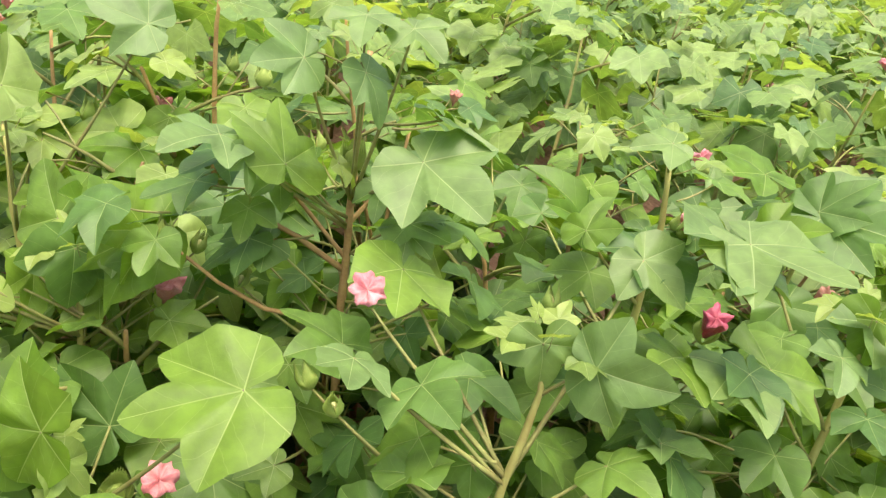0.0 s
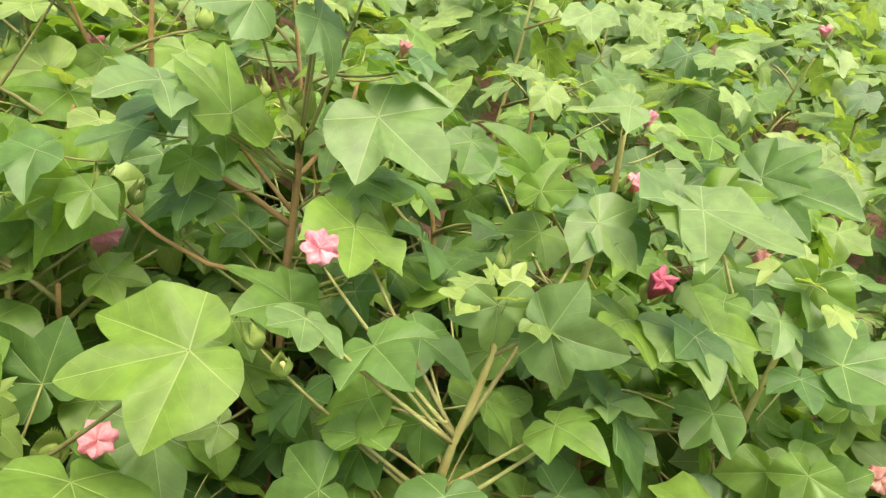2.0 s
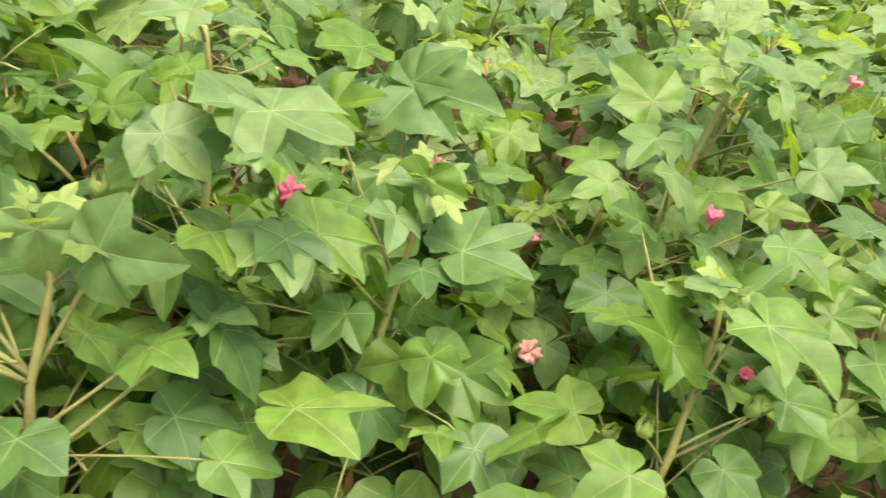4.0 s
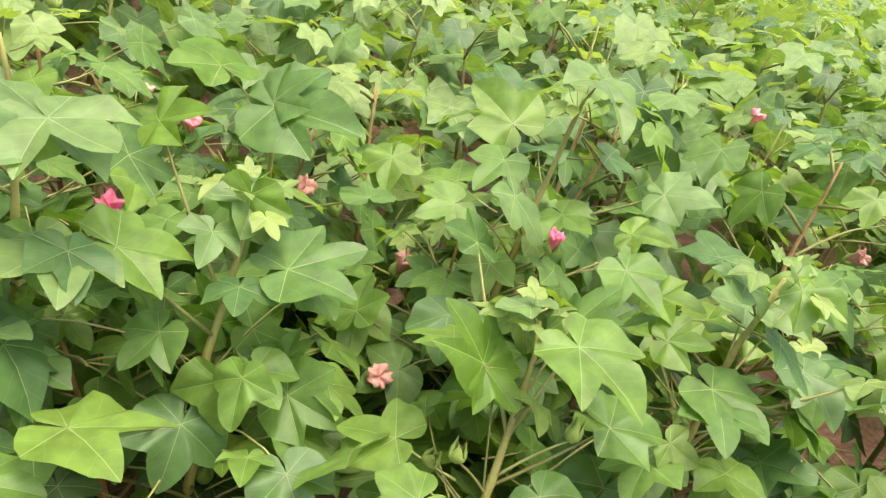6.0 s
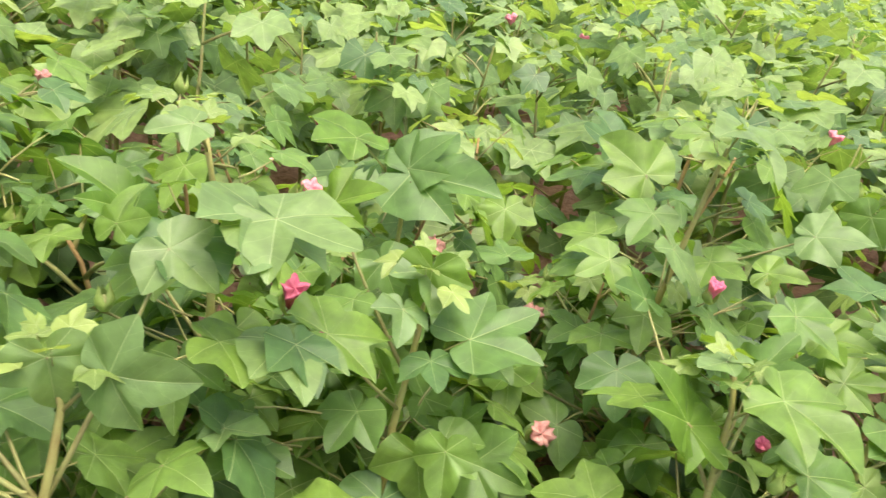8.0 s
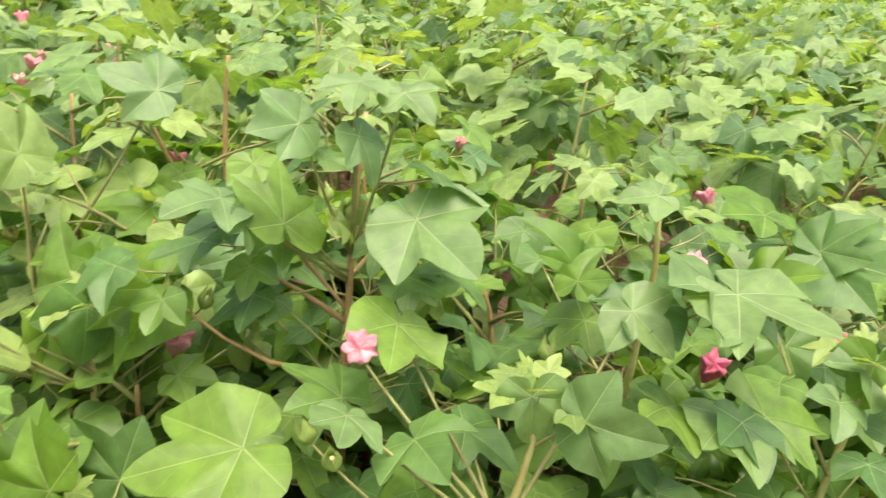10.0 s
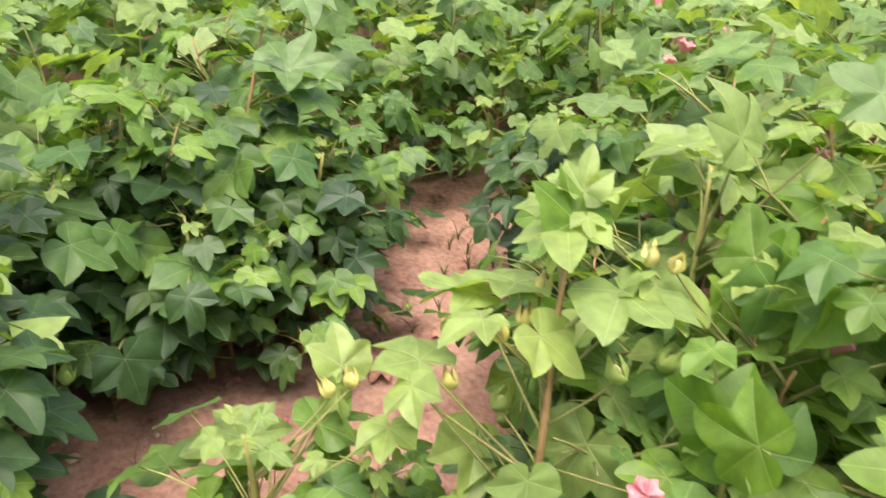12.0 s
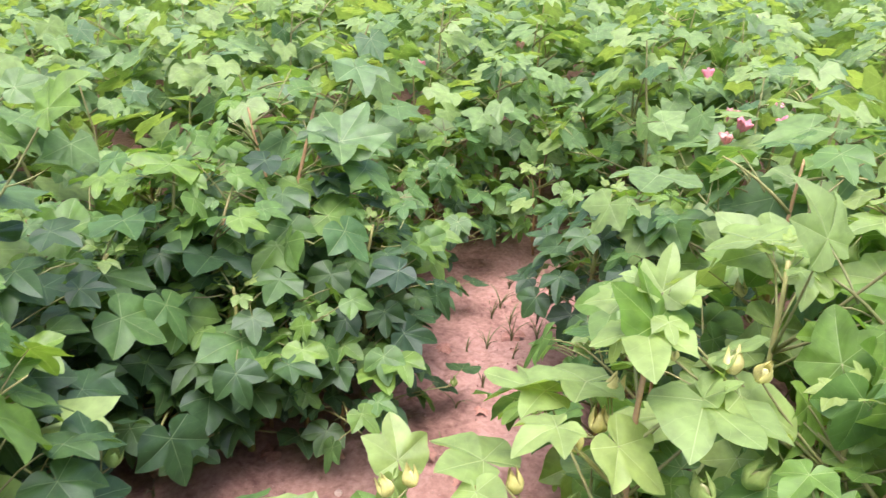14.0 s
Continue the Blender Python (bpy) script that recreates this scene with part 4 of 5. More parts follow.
FRUIT = [
    ("yellow", 0.031, [(-0.649, 0.82, 0.579), (-0.627, 0.755, 0.567), (-0.621, 0.696, 0.577), (-0.514, 0.865, 0.658), (-0.485, 0.876, 0.66), (-0.702, 0.694, 0.453), (-0.746, 0.664, 0.456), (-0.823, 0.612, 0.44), (-0.838, 0.584, 0.431)]),
    ("yellow", 0.018, [(-0.607, 0.853, 0.705), (-0.58, 0.838, 0.654), (-0.615, 0.85, 0.70)]),
    ("bud", 0.034, [(-0.47, 0.733, 0.573), (-0.621, 0.695, 0.465), (-0.453, 0.814, 0.553)]),
    ("bud", 0.024, [(-0.131, 1.036, 0.721), (-0.205, 1.006, 0.583), (-0.259, 1.01, 0.619), (0.345, 0.908, 0.582), (0.175, 0.939, 0.639), (-0.074, 0.8, 0.599), (-0.048, 0.789, 0.58), (-0.332, 1.425, 0.739), (0.558, 1.304, 0.557), (0.886, 0.636, 0.539), (0.745, 0.688, 0.465), (0.757, 0.649, 0.508), (1.135, 0.963, 0.601)]),
    ("boll", 0.034, [(-0.285, 0.80, 0.42), (-0.077, 1.053, 0.744)]),
    ("pink", 0.043, [(-0.240, 0.801, 0.438), (-0.306, 1.01, 0.542), (-0.392, 0.676, 0.491), (0.49, 1.44, 0.54), (1.831, 1.53, 0.654)]),
    ("faded", 0.044, [(-0.07, 1.07, 0.547), (0.750, 0.929, 0.389), (1.786, 1.08, 0.533), (0.836, 1.164, 0.423), (0.67, 1.269, 0.517), (-0.519, 0.522, 0.394)]),
    ("crimson", 0.046, [(0.385, 1.0, 0.599)]),
    ("crimson", 0.03, [(0.939, 0.877, 0.648), (0.437, 1.069, 0.502), (1.033, 0.779, 0.445)]),
    ("pink", 0.036, [(-0.026, 0.803, 0.712)]),
    ("white", 0.036, [(-0.455, 0.415, 0.495)]),
]
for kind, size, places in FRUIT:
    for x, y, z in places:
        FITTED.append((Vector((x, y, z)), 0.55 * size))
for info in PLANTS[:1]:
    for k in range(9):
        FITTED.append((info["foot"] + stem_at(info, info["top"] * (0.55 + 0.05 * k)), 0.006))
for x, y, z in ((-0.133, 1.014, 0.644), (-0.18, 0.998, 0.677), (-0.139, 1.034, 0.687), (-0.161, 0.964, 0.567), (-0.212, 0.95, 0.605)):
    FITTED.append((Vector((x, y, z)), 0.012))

for info in PLANTS:
    crown(info)
    lower_foliage(info, 10 if info["tint"] == "fresh" and info["top"] > 0.5 else 26)
for places, thick in (
    ([(-0.075, 1.024, 0.60), (-0.133, 1.014, 0.644), (-0.18, 0.998, 0.677)], 0.0042),
    ([(-0.094, 1.031, 0.618), (-0.139, 1.034, 0.687), (-0.159, 1.019, 0.71)], 0.0030),
    ([(-0.072, 1.05, 0.665), (-0.053, 1.047, 0.688), (-0.034, 1.036, 0.705)], 0.0034),
    ([(-0.075, 0.992, 0.52), (-0.161, 0.964, 0.567), (-0.212, 0.95, 0.605), (-0.261, 0.938, 0.655)], 0.0032),
):
    fork(PLANTS[0], places, thick)
for kind, size, places in FRUIT:
    for x, y, z in places:
        hero_fruit(nearest_plant(x, y), kind, size, [(x, y, z)])

# ---- plants of the field round them ----
NEAR_LEAF = {}
for kind in ("green", "deep", "young", "fresh"):
    NEAR_LEAF[kind] = []
    for s in range(5):
        shape = dict(a=50 + 5 * (s * 7 % 5), b=52 + 5 * (s * 3 % 5), q=0.76 + 0.04 * s, sinus=0.50 + 0.03 * s, seed=s + 40, rings=(0.55, 1.0), droop=0.08 + 0.035 * s, cup=0.06 + 0.02 * s)
        v, f, uv = leaf_geometry(**shape)
        NEAR_LEAF[kind].append(mesh_of("leaf", v, f, LEAF[kind], uv))


def small_leaf(seed, rim):
    """A leaf for plants a few metres off: the same lobes with fewer corners."""
    r = random.Random(seed)
    rim = [(-d, k) for d, k in rim] + [(d, k) for d, k in reversed(rim[:-1])]
    c = r.uniform(0.05, 0.16)
    fold = r.uniform(-0.05, 0.16)
    verts, flat = [(0, 0, 0)], [(0, 0)]
    for d, k in rim:
        k *= r.uniform(0.92, 1.06)
        t = radians(d)
        verts.append((k * math.sin(t), k * math.cos(t), -c * k * k + fold * abs(math.sin(t)) * k + r.uniform(-0.05, 0.08) * k))
        flat.append((d, k))
    faces = [(0, i + 2, i + 1) for i in range(len(rim) - 1)]
    uvs = []
    for fc in faces:
        mid = 0.5 * (flat[fc[1]][0] + flat[fc[2]][0])
        vein = min((0, 57, -57, 118, -118), key=lambda v: abs(v - mid))
        uvs += [(flat[i][1] * math.cos(radians(flat[i][0] - vein)), flat[i][1] * math.sin(radians(flat[i][0] - vein))) for i in fc]
    return verts, faces, uvs


SMALL_RIM = [(178, 0.06), (150, 0.50), (118, 0.60), (84, 0.66), (66, 0.76), (57, 0.88), (50, 0.76), (38, 0.64), (29, 0.60), (17, 0.74), (7, 0.87), (0, 1.0)]
FAR_RIM = [(178, 0.06), (140, 0.54), (88, 0.66), (58, 0.88), (44, 0.68), (31, 0.58), (14, 0.76), (0, 1.0)]
FAR = [small_leaf(s, FAR_RIM) for s in range(6)]
SMALL = [small_leaf(s, SMALL_RIM) for s in range(8)]


def plant_plan(seed, height, levels=11, low=0.14, wide=1.0):
    """Where a plant's stems and leaves go: stem way, branches as ways, leaves as (matrix, size, young)."""
    r = random.Random(seed)
    lean = Vector((r.uniform(-0.10, 0.10), r.uniform(-0.10, 0.10), 0))
    stem = [Vector((0, 0, height * i / 10)) + lean * (i / 10) ** 2 + Vector((r.uniform(-1, 1), r.uniform(-1, 1), 0)) * 0.004 for i in range(11)]
    at = lambda f: stem[int(f * 10)].lerp(stem[min(10, int(f * 10) + 1)], f * 10 - int(f * 10))
    branches, leaves, heads = [], [], []

    def add_leaf(p, az, size, down, young=False):
        rx = -down + r.uniform(-14, 14)
        m = Matrix.Translation(p) @ Matrix.Rotation(az - math.pi / 2 + r.uniform(-0.5, 0.5), 4, "Z") @ Matrix.Rotation(radians(rx), 4, "X") @ Matrix.Rotation(radians(r.uniform(-26, 26)), 4, "Y")
        leaves.append((m, size, young))

    az = r.uniform(0, 6.28)
    for i in range(levels):
        f = low + (0.94 - low) * i / (levels - 1)
        az += 2.4
        out = Vector((math.cos(az), math.sin(az), 0))
        a = at(f)
        reach = wide * (0.30 * (1 - f) + 0.09) * r.uniform(0.75, 1.2) * (height / 0.65)
        end = a + out * reach + Vector((0, 0, (0.05 + 0.25 * reach) * r.uniform(0.4, 1.3)))
        way = bent(a, end, 0.12, 5)
        stalks = [tube(way, [0.0036 - 0.0005 * k for k in range(5)], 5)]
        for k in range(2 if f > 0.75 else 4):
            g = 0.35 + 0.65 * (k + r.random() * 0.6) / 4
            b = way[0].lerp(way[-1], min(g, 1.0))
            turn = az + r.choice((-1, 1)) * r.uniform(0.35, 1.3)
            l = r.uniform(0.05, 0.10)
            tip = b + Vector((math.cos(turn) * l, math.sin(turn) * l, l * r.uniform(0.1, 0.9)))
            stalks.append(tube(bent(b, tip, 0.1, 4), [0.0017, 0.0016, 0.0014, 0.0013], 4))
            size = r.uniform(0.055, 0.092) * (1.06 - 0.35 * max(0, f - 0.55) / 0.45)
            add_leaf(tip, turn, size, r.uniform(8, 56), f > 0.9)
        if r.random() < 0.25:
            heads.append(Matrix.Translation(end) @ Euler((r.uniform(-0.5, 0.5), r.uniform(-0.5, 0.5), 0)).to_matrix().to_4x4())
        branches.append(joined(stalks))
    for k in range(6):
        az += 2.4
        l = 0.02 + 0.008 * k
        tip = stem[-1] + Vector((math.cos(az) * l, math.sin(az) * l, 0.035 - 0.006 * k))
        add_leaf(tip, az, 0.026 + 0.0055 * k, r.uniform(-5, 35), True)
    return stem, branches, leaves, heads


LABEL = {"fresh": "low yellow-green cotton plant on bare soil", "green": "leafy green cotton plant among its row", "deep": "dark green cotton plant in a dense row"}


def near_plant(seed, height, tint, kinds, *more):
    stem, branches, leaves, heads = plant_plan(seed, height, *more)
    ob = tagged(new("cotton_plant"), LABEL[tint], "plant", "cotton plants in the field")
    part("main_stem", mesh_of("main_stem", *tube(stem, [0.0075 - 0.00052 * i for i in range(11)], 7), STEM), ob)
    for b in branches:
        part("branch", mesh_of("branch", *b, TWIG), ob)
    r = random.Random(seed + 1)
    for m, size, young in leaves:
        # upper leaves of dark plants switch to green: top light put into colour
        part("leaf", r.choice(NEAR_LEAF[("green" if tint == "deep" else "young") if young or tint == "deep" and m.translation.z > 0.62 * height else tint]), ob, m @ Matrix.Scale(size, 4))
    for i, m in enumerate(heads):
        fruit(ob, m, kinds[i % len(kinds)], 0.027)
    return ob


def mass_plant(seed, height):
    """The same plant for farther off: stem, one mesh of branches, one of foliage."""
    stem, branches, leaves, heads = plant_plan(seed, height)
    ob = tagged(new("cotton_plant"), "green cotton plant deep in the crop", "plant", "cotton plants in the field")
    part("stalk", mesh_of("stalk", *joined([tube(stem[::2], [0.0075 - 0.001 * i for i in range(6)], 5)] + branches[::3]), TWIG), ob)
    r = random.Random(seed + 1)
    chunks, uvs = [], []
    for m, size, young in leaves:
        v, f, uv = r.choice(SMALL)
        uvs += uv
        mm = m @ Matrix.Scale(size * 1.1, 4)
        chunks.append(([tuple(mm @ Vector(p)) for p in v], f))
    part("foliage", mesh_of("foliage", *joined(chunks), LEAF_MASS, uvs), ob)
    return ob


def path_gap(x, y, room=0.3):
    """True where leaves of that reach would hide the bare soil path, or the bare strips beside it."""
    u = ((x + 1.33) * 0.92 + (y - 1.2) * 0.39)
    v = (-(x + 1.33) * 0.39 + (y - 1.2) * 0.92)
    w = (x + 1.62) * 0.73 - (y - 0.42) * 0.69
    return (abs(u) < 0.12 + room and -0.5 < v < 1.05) or (-room + 0.08 < w < 0.40 and x < -0.92 and y < 0.95) or (-1.1 < x < -0.66 and y < 1.0)


def walk_gap(x, y):
    """True close to the way of the camera."""
    k = max(0.0, min(1.0, (x + 0.26) / 0.69))
    return math.hypot(x - (-0.26 + 0.69 * k), y - 0.12) < 0.44


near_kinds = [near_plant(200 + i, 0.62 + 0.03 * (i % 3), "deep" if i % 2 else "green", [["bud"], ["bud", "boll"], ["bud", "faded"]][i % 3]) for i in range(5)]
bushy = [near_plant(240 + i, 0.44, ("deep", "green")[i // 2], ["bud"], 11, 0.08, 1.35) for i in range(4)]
fresh_kinds = [near_plant(260 + i, 0.60, "fresh", ["yellow"], 11, 0.12, 1.0) for i in range(2)]
mass_kinds = [mass_plant(300 + i, 0.64) for i in range(7)]


def far_foliage(seed, height):
    """The leaves of such a plant, with fewer corners still, for the crop beyond."""
    k = random.Random(seed + 1)
    chunks = []
    for m, size, young in plant_plan(seed, height)[2]:
        v, f, _ = k.choice(FAR)
        mm = m @ Matrix.Scale(size * 1.1, 4)
        chunks.append(([tuple(mm @ Vector(p)) for p in v], f))
    return joined(chunks)


foliage_of = [far_foliage(300 + i, 0.64) for i in range(7)]
# the first plant of each kind stands in the rows at the back
for i, ob in enumerate(near_kinds + bushy + fresh_kinds + mass_kinds):
    j, k = i % 6, i // 6
    ob.location = (-1.25 + 0.50 * j + 0.16 * k + 0.06 * (i * 5 % 4), -0.75 - 0.46 * k + 0.2 * j - 0.07 * (i * 3 % 5), -0.008)
    ob.rotation_euler = (0, 0, i * 1.7)


def spots(step_across, step_along, jitter, seed, reach):
    """Places of plants along the rows, which run beside the path."""
    r = random.Random(seed)
    along, across = Vector((-0.39, 0.92, 0)), Vector((0.92, 0.39, 0))
    n, k = int(reach / step_across) + 2, int(reach / step_along) + 2
    for i in range(-n, n):
        for j in range(-k, k):
            p = Vector((-0.95, 1.0, 0)) + across * (i * step_across + r.uniform(-1, 1) * jitter) + along * (j * step_along + r.uniform(-1, 1) * jitter)
            yield p.x, p.y, math.hypot(p.x - 0.1, p.y - 0.1), r


def hero_zone(x, y):
    return y < 1.32 and -0.85 < x < 1.45 or x < -1.2 and y < 1.4


FIELD = []


def set_plant(src, x, y, turn, scale):
    made = copy_thing(src, pose(x, y, -0.008, 0, 0, turn))
    made.scale = (scale, scale, scale)
    FIELD.append((x, y, made))


# oversized plants, unseen, added to shade the bare strip and the bush foot
for x, y, s in ((-1.3, -0.28, 1.35), (-0.95, -0.36, 1.3), (-1.7, -0.25, 1.2), (-1.2, -0.55, 1.2), (-1.5, -0.12, 1.5), (-1.9, -0.02, 1.5), (-0.72, -0.42, 1.4), (-1.72, -0.4, 1.5), (-2.2, 0.1, 1.4)):
    set_plant(mass_kinds[int(s * 100) % 7], x, y, x * 400, s)
# the crop goes on unseen behind the way, added to block low sky light
for i in range(8):
    for j in range(4):
        x, y = -1.75 + 0.46 * i + 0.13 * (j % 2) + 0.05 * (i * 7 % 3), -0.52 - 0.36 * j - 0.06 * (i * 5 % 4)
        set_plant(mass_kinds[(i * 3 + j) % 7], x, y, i * 83 + j * 140, 1.05 + 0.06 * ((i + 2 * j) % 4))
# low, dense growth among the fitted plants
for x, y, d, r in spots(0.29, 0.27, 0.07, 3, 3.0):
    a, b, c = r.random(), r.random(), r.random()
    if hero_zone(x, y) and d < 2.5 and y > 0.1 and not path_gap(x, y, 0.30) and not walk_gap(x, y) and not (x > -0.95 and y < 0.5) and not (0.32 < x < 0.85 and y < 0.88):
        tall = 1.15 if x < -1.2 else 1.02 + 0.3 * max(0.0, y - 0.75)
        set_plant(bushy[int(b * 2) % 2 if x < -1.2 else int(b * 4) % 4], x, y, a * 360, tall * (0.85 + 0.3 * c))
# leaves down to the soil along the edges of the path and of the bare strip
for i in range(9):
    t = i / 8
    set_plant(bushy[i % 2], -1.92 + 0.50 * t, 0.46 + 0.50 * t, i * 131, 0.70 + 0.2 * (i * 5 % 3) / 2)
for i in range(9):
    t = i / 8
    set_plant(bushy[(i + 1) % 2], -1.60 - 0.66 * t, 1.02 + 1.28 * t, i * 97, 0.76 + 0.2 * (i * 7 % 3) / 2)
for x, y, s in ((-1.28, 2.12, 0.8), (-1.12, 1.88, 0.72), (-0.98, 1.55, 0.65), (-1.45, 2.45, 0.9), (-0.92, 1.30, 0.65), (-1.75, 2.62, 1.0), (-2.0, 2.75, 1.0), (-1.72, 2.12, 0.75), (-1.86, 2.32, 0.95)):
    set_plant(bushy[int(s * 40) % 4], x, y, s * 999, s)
for i, (x, y, s) in enumerate(((-0.66, 0.46, 0.55), (-0.47, 0.49, 0.6), (-0.62, 0.62, 0.5), (-0.40, 0.62, 0.55), (-0.5, 1.16, 1.1), (-0.75, 0.56, 0.45))):
    set_plant(fresh_kinds[i % 2], x, y, i * 150, s)
for x, y, s, i in ((-0.76, 0.38, 0.5, 0), (-0.74, 0.54, 0.55, 4)):
    set_plant(near_kinds[i], x, y, i * 140, s)
# shoots that stand close beside the barer fitted stems
for i, (x, y, s) in enumerate(((-1.74, 1.06, 1.1), (-1.84, 0.56, 0.86), (-1.82, 0.8, 0.95), (-1.62, 1.16, 0.85), (-1.66, 0.24, 1.1), (-0.38, 1.46, 1.2), (1.18, 1.3, 1.12), (-1.08, 1.72, 0.85), (-1.22, 0.10, 1.0), (-1.42, 0.06, 1.0), (-1.05, 0.0, 0.9), (0.62, 1.36, 0.95), (0.30, 1.42, 1.05), (-0.08, 1.34, 1.1), (0.9, 1.1, 0.9), (1.42, 0.62, 0.8), (1.5, 0.9, 0.9))):
    set_plant(near_kinds[1 + i % 2 * 2 if x < -1 else i % 5], x, y, i * 77, s)
# the rows behind, plant by plant, and the rest of the field as one crop
crop = []
for x, y, d, r in spots(0.48, 0.30, 0.11, 5, 10):
    a, b, c = r.random(), r.random(), r.random()
    if d > (9 if y > -1 else 6) or -1.9 < y < -0.1 and abs(x - 0.2) < 1.5 and d < 1.9 or path_gap(x, y) or walk_gap(x, y) or hero_zone(x, y) and d < 2.5 and y > 0.1 or y < 0.45 and d < 0.9:
        continue
    scale = 1.12 * (0.88 + 0.26 * c)
    if d < 1.8 and y > 0.6:
        set_plant(near_kinds[int(b * 5) % 5], x, y, a * 360, scale)
    elif d < 4.2 and y > 0.2:
        set_plant(mass_kinds[int(b * 7) % 7], x, y, a * 360, scale)
    else:
        crop.append((x, y, a, b, scale))

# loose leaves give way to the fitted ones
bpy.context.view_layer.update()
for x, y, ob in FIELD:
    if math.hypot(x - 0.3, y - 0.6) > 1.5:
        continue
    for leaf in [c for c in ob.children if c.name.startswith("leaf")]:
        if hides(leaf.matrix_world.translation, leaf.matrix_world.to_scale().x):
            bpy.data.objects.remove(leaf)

# wilted flowers out in the field, each on the plant next to it
for i, (x, y) in enumerate(((-0.50, 1.53), (-1.06, 2.07), (-0.92, 1.79), (-0.98, 2.33), (1.29, 4.18), (1.36, 2.48), (1.82, 2.78), (2.47, 4.53), (1.11, 5.07), (0.57, 1.62), (-2.16, 2.53), (-1.25, 2.34), (-1.09, 2.51), (-1.69, 3.95), (-1.75, 3.92), (-2.33, 2.10), (-0.95, 1.81))):
    _, _, ob = min(FIELD, key=lambda f: (f[0] - x) ** 2 + (f[1] - y) ** 2)
    place = pose(x, y, 0.58 + 0.05 * (i % 3), 20 * (i % 3 - 1), 15 * (i % 2), i * 50)
    local = Matrix.Diagonal((1 / ob.scale.x, 1 / ob.scale.y, 1 / ob.scale.z, 1)) @ pose(0, 0, 0, 0, 0, -math.degrees(ob.rotation_euler.z)) @ Matrix.Translation(-ob.location) @ place
    fruit(ob, local, ("pink", "faded", "pink")[i % 3], 0.043)

# ---- the crop beyond ----
def far_crop():
    r = random.Random(8)
    chunks_v, chunks_f = [], []
    for x, y, a, b, scale in crop:
        v, f = foliage_of[int(b * 7) % 7]
        m = pose(x, y, 0, 0, 0, a * 360) @ Matrix.Scale(scale, 4)
        o = len(chunks_v)
        chunks_v += [tuple(m @ Vector(p)) for p in v]
        chunks_f += [tuple(i + o for i in fc) for fc in f]
    for _ in range(21000):
        t = r.uniform(-1.75, 1.75) if r.random() < 0.85 else r.uniform(1.75, 4.53)
        d = 8.5 * (60 / 8.5) ** (r.random() ** 1.25)
        x, y = d * math.sin(t), d * math.cos(t)
        z = 0.50 + 0.16 * noise.noise((x * 1.3, y * 1.3, 2.0)) + r.uniform(-0.14, 0.12)
        v, f, _ = FAR[r.randint(0, 5)]
        s = 0.085 * (d / 8.5) ** 0.75 * r.uniform(0.8, 1.2)
        m = pose(x, y, z, r.uniform(-62, 8), r.uniform(-30, 30), r.uniform(0, 360)) @ Matrix.Scale(s, 4)
        o = len(chunks_v)
        chunks_v += [tuple(m @ Vector(p)) for p in v]
        chunks_f += [tuple(i + o for i in fc) for fc in f]
    tagged(new("far_crop", mesh_of("far_crop", chunks_v, chunks_f, LEAF_FAR)), "far green cotton canopy stretching away", "crop", kind="stuff")
    verts, faces, n = [], [], 60
    for i in range(n + 1):
        d = 8.3 * (400 / 8.3) ** (i / n)
        for j in range(n + 1):
            t = 2 * math.pi * j / n
            verts.append((d * math.sin(t), d * math.cos(t), 0.42 + 0.10 * noise.noise((d * math.sin(t), d * math.cos(t), 0)) if i else 0.0))
    for i in range(n):
        for j in range(n):
            a = i * (n + 1) + j
            faces.append((a, a + 1, a + n + 2, a + n + 1))
    tagged(new("far_crop_bed", mesh_of("far_crop_bed", verts, faces, LEAF_FAR)), "dense lower leaves of the far crop", "crop", kind="stuff")


far_crop()


# ---- small things on the soil ----
def bare(x, y):
    return path_gap(x, y, 0.12)


r = random.Random(31)


def stone_mesh(seed):
    k = random.Random(seed)
    bm = bmesh.new()
    bmesh.ops.create_icosphere(bm, subdivisions=2, radius=1.0)
    for v in bm.verts:
        v.co *= 1 + 0.28 * noise.noise(v.co * 1.3 + Vector((seed, 0, 0)))
        v.co.z *= 0.55
    me = bpy.data.meshes.new("stone")
    bm.to_mesh(me)
    bm.free()
    me.materials.append(STONE)
    return me


stones = [stone_mesh(i) for i in range(4)]
for x, y, s in ((-1.634, 0.374, 0.016), (-1.482, 0.405, 0.014), (-1.55, 0.30, 0.008), (-1.24, 0.80, 0.009), (-1.38, 1.30, 0.007), (-1.30, 1.05, 0.008), (-1.42, 0.56, 0.007)):
    ob = new("stone", stones[int(s * 1000) % 4])
    ob.matrix_basis = pose(x, y, ground_height(x, y) + s * 0.25, 0, 0, s * 9999) @ Matrix.Scale(s, 4)
    tagged(ob, "small pale stone lying on the red soil", "stone", "stones on the path")


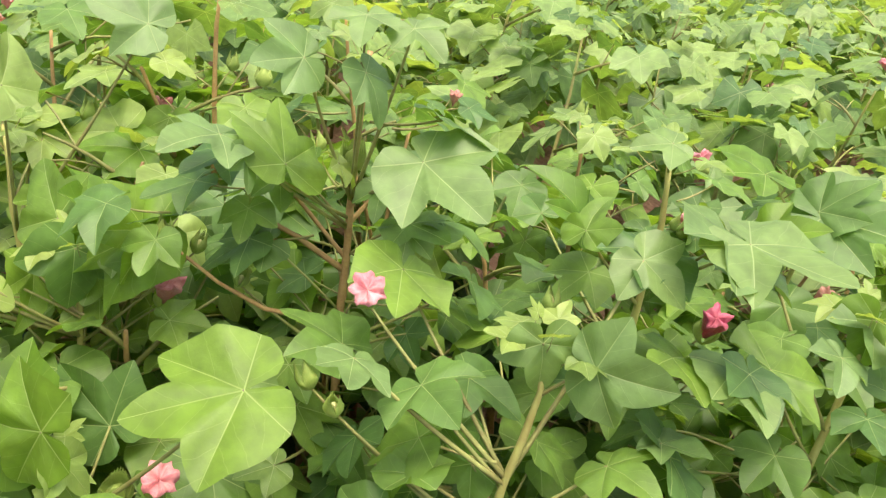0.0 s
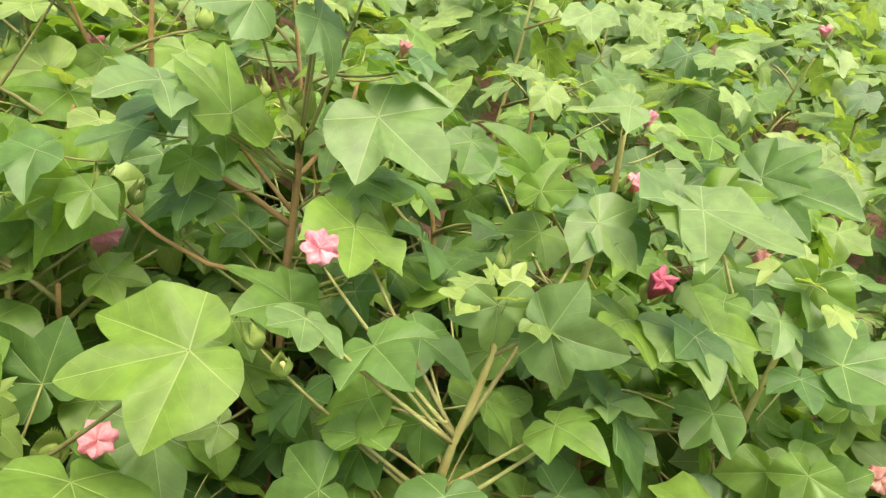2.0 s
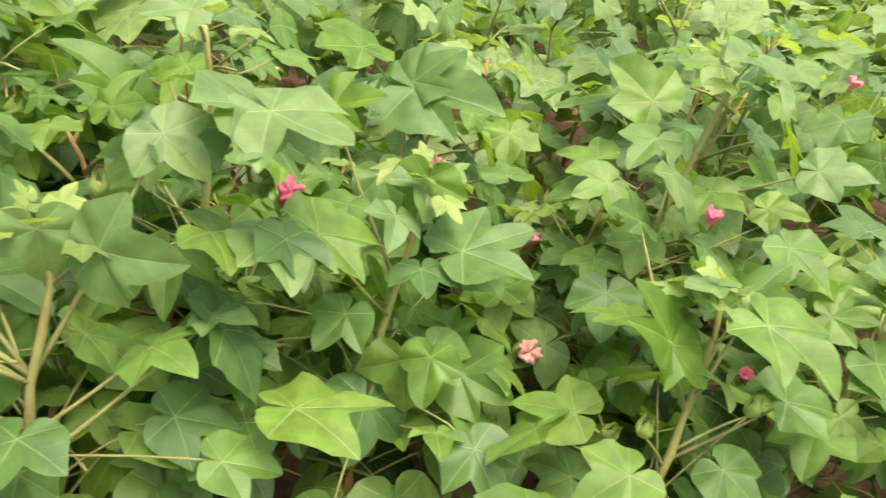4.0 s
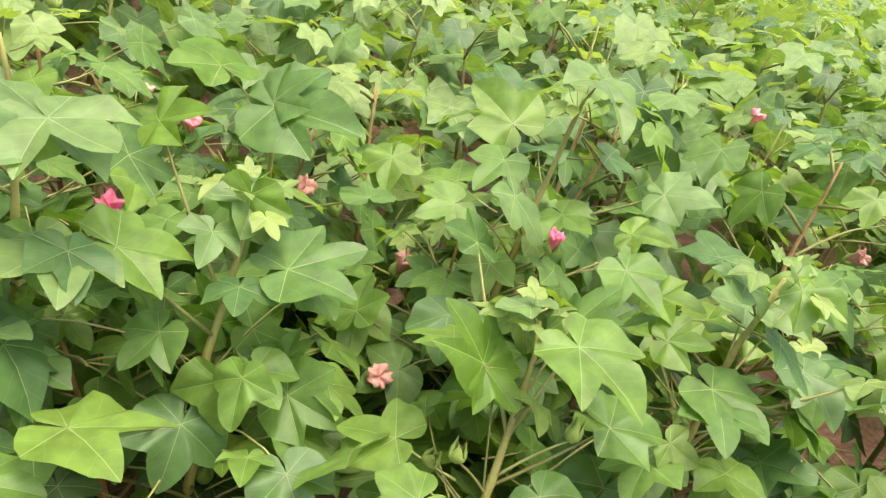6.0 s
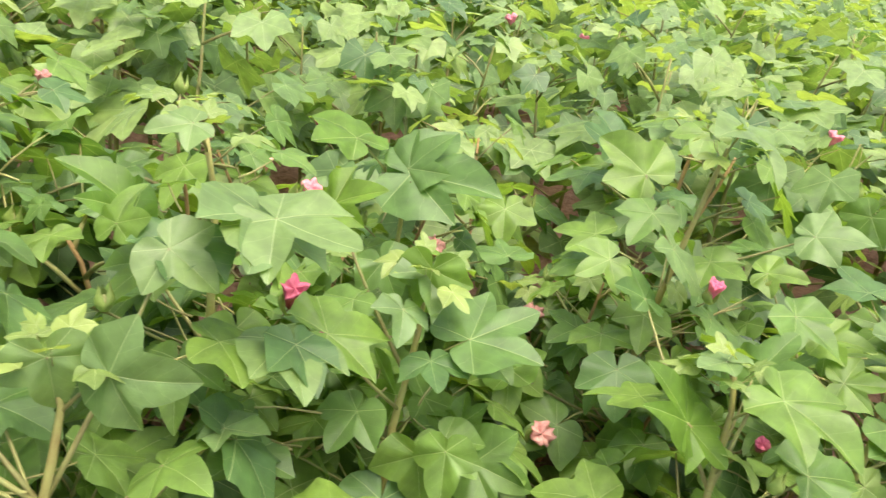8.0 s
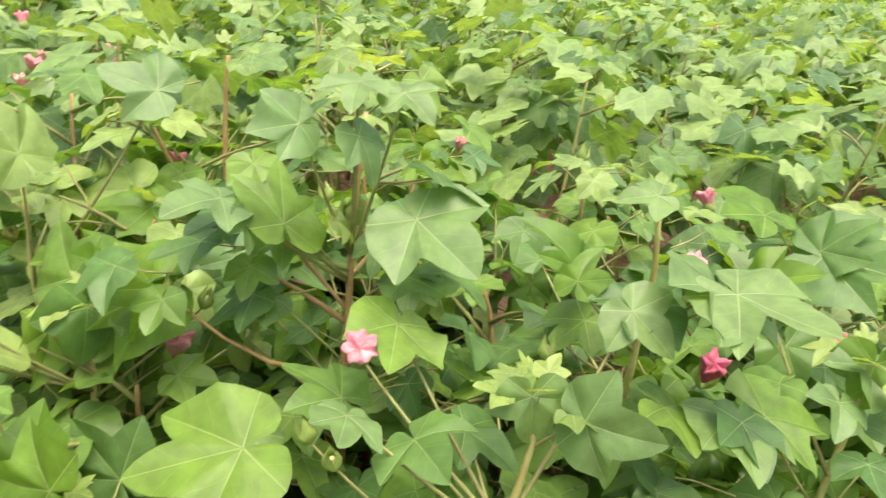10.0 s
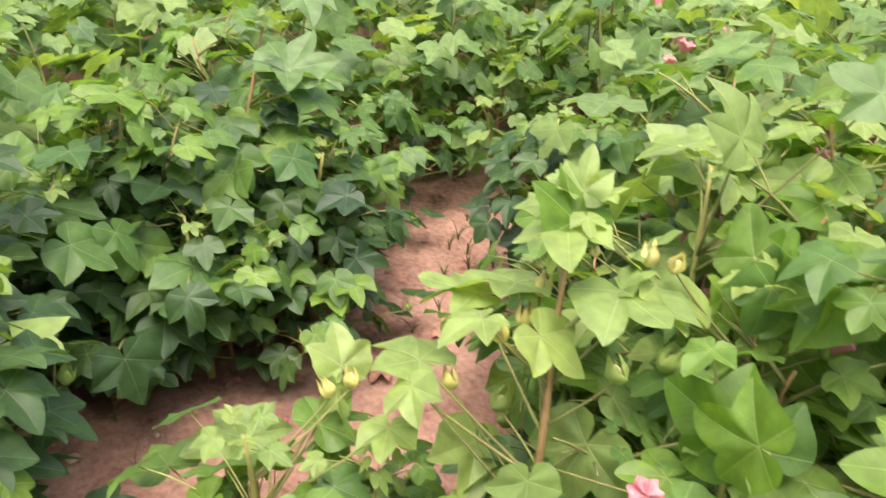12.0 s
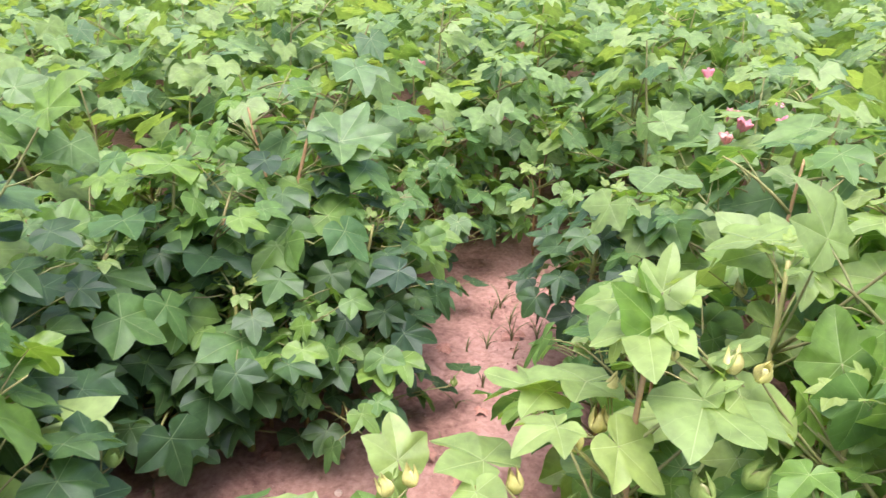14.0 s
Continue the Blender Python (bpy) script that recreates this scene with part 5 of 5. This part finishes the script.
def crumbs():
    """Loose crumbs of soil and grit, too many to count."""
    verts, faces = [], []
    k = random.Random(4)
    base = [(0.9, 0, 0), (-0.3, 0.85, 0), (-0.5, -0.7, 0), (0, 0.1, 0.8), (0, 0, -0.5)]
    while len(faces) < 14000:
        x, y = k.uniform(-2.6, -0.4), k.uniform(-0.1, 2.6)
        if not bare(x, y) or noise.noise((x * 5, y * 5, 0)) < k.uniform(-0.5, 0.6):
            continue
        s = 0.0018 * (1 + 2.2 * k.random() ** 4)
        m = pose(x, y, ground_height(x, y) + s * 0.3, k.uniform(0, 90), k.uniform(0, 90), k.uniform(0, 360)) @ Matrix.Scale(s, 4)
        o = len(verts)
        verts += [tuple(m @ Vector(b)) for b in base]
        faces += [(o, o + 1, o + 3), (o + 1, o + 2, o + 3), (o + 2, o, o + 3), (o + 1, o, o + 4), (o + 2, o + 1, o + 4), (o, o + 2, o + 4)]
    tagged(new("soil_crumbs", mesh_of("soil_crumbs", verts, faces, STONE_GRIT, smooth=False)), "loose reddish crumbs and grit", "soil", kind="stuff")


STONE_GRIT = plain_material("grit", (0.17, 0.085, 0.06), (0.48, 0.32, 0.24), 0.9, 40, island=True)
crumbs()


def grass_tuft(x, y, n, tall, seed):
    """A thin sprout of grass, blade by blade."""
    k = random.Random(seed)
    ob = tagged(new("grass_tuft"), "thin dry grass sprout growing from the soil", "grass", "grass sprouts on the path")
    ob.matrix_basis = pose(x, y, ground_height(x, y) - 0.003)
    for i in range(n):
        a, l = k.uniform(0, 6.28), tall * k.uniform(0.6, 1.1)
        out = Vector((math.cos(a), math.sin(a), 0))
        side = Vector((-out.y, out.x, 0))
        lean = k.uniform(0.15, 0.8)
        verts, faces = [], []
        for j in range(6):
            f = j / 5
            c = out * (lean * l * f * f) + Vector((0, 0, l * (f - 0.35 * lean * f ** 3)))
            w = 0.0031 * (1 - f) + 0.0003
            verts += [tuple(c + side * w), tuple(c + out * w * 0.5 + Vector((0, 0, -w))), tuple(c - side * w)]
            if j:
                o = (j - 1) * 3
                faces += [(o, o + 1, o + 4, o + 3), (o + 1, o + 2, o + 5, o + 4)]
        part("blade", mesh_of("blade", verts, faces, BLADE), ob)


for i, (x, y, n, tall) in enumerate(((-1.30, 1.35, 4, 0.09), (-1.53, 1.66, 5, 0.10), (-1.40, 1.60, 5, 0.11), (-1.50, 1.82, 6, 0.10), (-1.33, 1.52, 4, 0.08), (-1.28, 1.22, 3, 0.08), (-1.60, 1.95, 4, 0.08), (-1.45, 1.45, 3, 0.07), (-1.36, 0.48, 3, 0.08), (-1.2, 1.08, 3, 0.06), (-1.43, 1.52, 6, 0.10), (-1.56, 1.74, 6, 0.10), (-1.35, 1.66, 5, 0.09), (-1.47, 1.68, 5, 0.09), (-1.62, 1.86, 5, 0.10), (-1.52, 0.52, 4, 0.07))):
    grass_tuft(x, y, n, tall, i)

# fallen leaves, dry and curled, and a dropped flower
dry = []
for s in range(4):
    v, f, uv = leaf_geometry(58, 62, 0.8, 0.5, 70 + s, (0.42, 0.78, 1.0), 0.35 - 0.2 * (s % 2), 0.22, 0.18)
    dry.append(mesh_of("fallen_leaf", v, f, DRY, uv))
old = mesh_of("fallen_leaf", *leaf_geometry(58, 62, 0.8, 0.5, 79, (0.42, 0.78, 1.0), 0.2, 0.1, 0.1)[:2], YELLOW)
spread = [(-1.62, 0.66, 0.05), (-1.78, 0.60, 0.06), (-1.46, 0.78, 0.05), (-1.36, 0.86, 0.045), (-1.24, 1.98, 0.06), (-1.20, 1.90, 0.05), (-1.16, 2.05, 0.06), (-1.12, 1.78, 0.05), (-0.8, 1.3, 0.06), (-0.66, 1.05, 0.05), (-1.9, 0.75, 0.06), (0.52, 1.22, 0.06), (0.72, 1.24, 0.06), (-0.45, 1.15, 0.06), (-0.2, 1.2, 0.06)]
for i in range(16):
    t = i / 15
    spread.append((-1.22 - 0.48 * t + (0.17 if i % 3 else -0.15) + r.uniform(-0.06, 0.06), 0.95 + 1.15 * t, r.uniform(0.018, 0.034)))
for i in range(25):
    spread.append((r.uniform(-2.2, 1.4), r.uniform(0.5, 1.9), r.uniform(0.035, 0.065)))
for i, (x, y, s) in enumerate(spread):
    ob = new("fallen_leaf", old if i == 0 else dry[i % 4])
    ob.matrix_basis = pose(x, y, ground_height(x, y) + s * 0.22, r.uniform(-18, 18), r.uniform(-18, 18), r.uniform(0, 360)) @ Matrix.Scale(s, 4)
    tagged(ob, "yellowed cotton leaf hanging near the soil" if i == 0 else "dry curled brown cotton leaf on the soil", "leaf", "fallen leaves on the soil")
ob = new("fallen_flower", PETALS["crimson"][0])
ob.matrix_basis = pose(-1.24, 0.775, ground_height(-1.24, 0.775) + 0.008, 80, 10, 40) @ Matrix.Scale(0.028, 4)
tagged(ob, "dropped shrivelled crimson cotton flower on the soil", "flower")
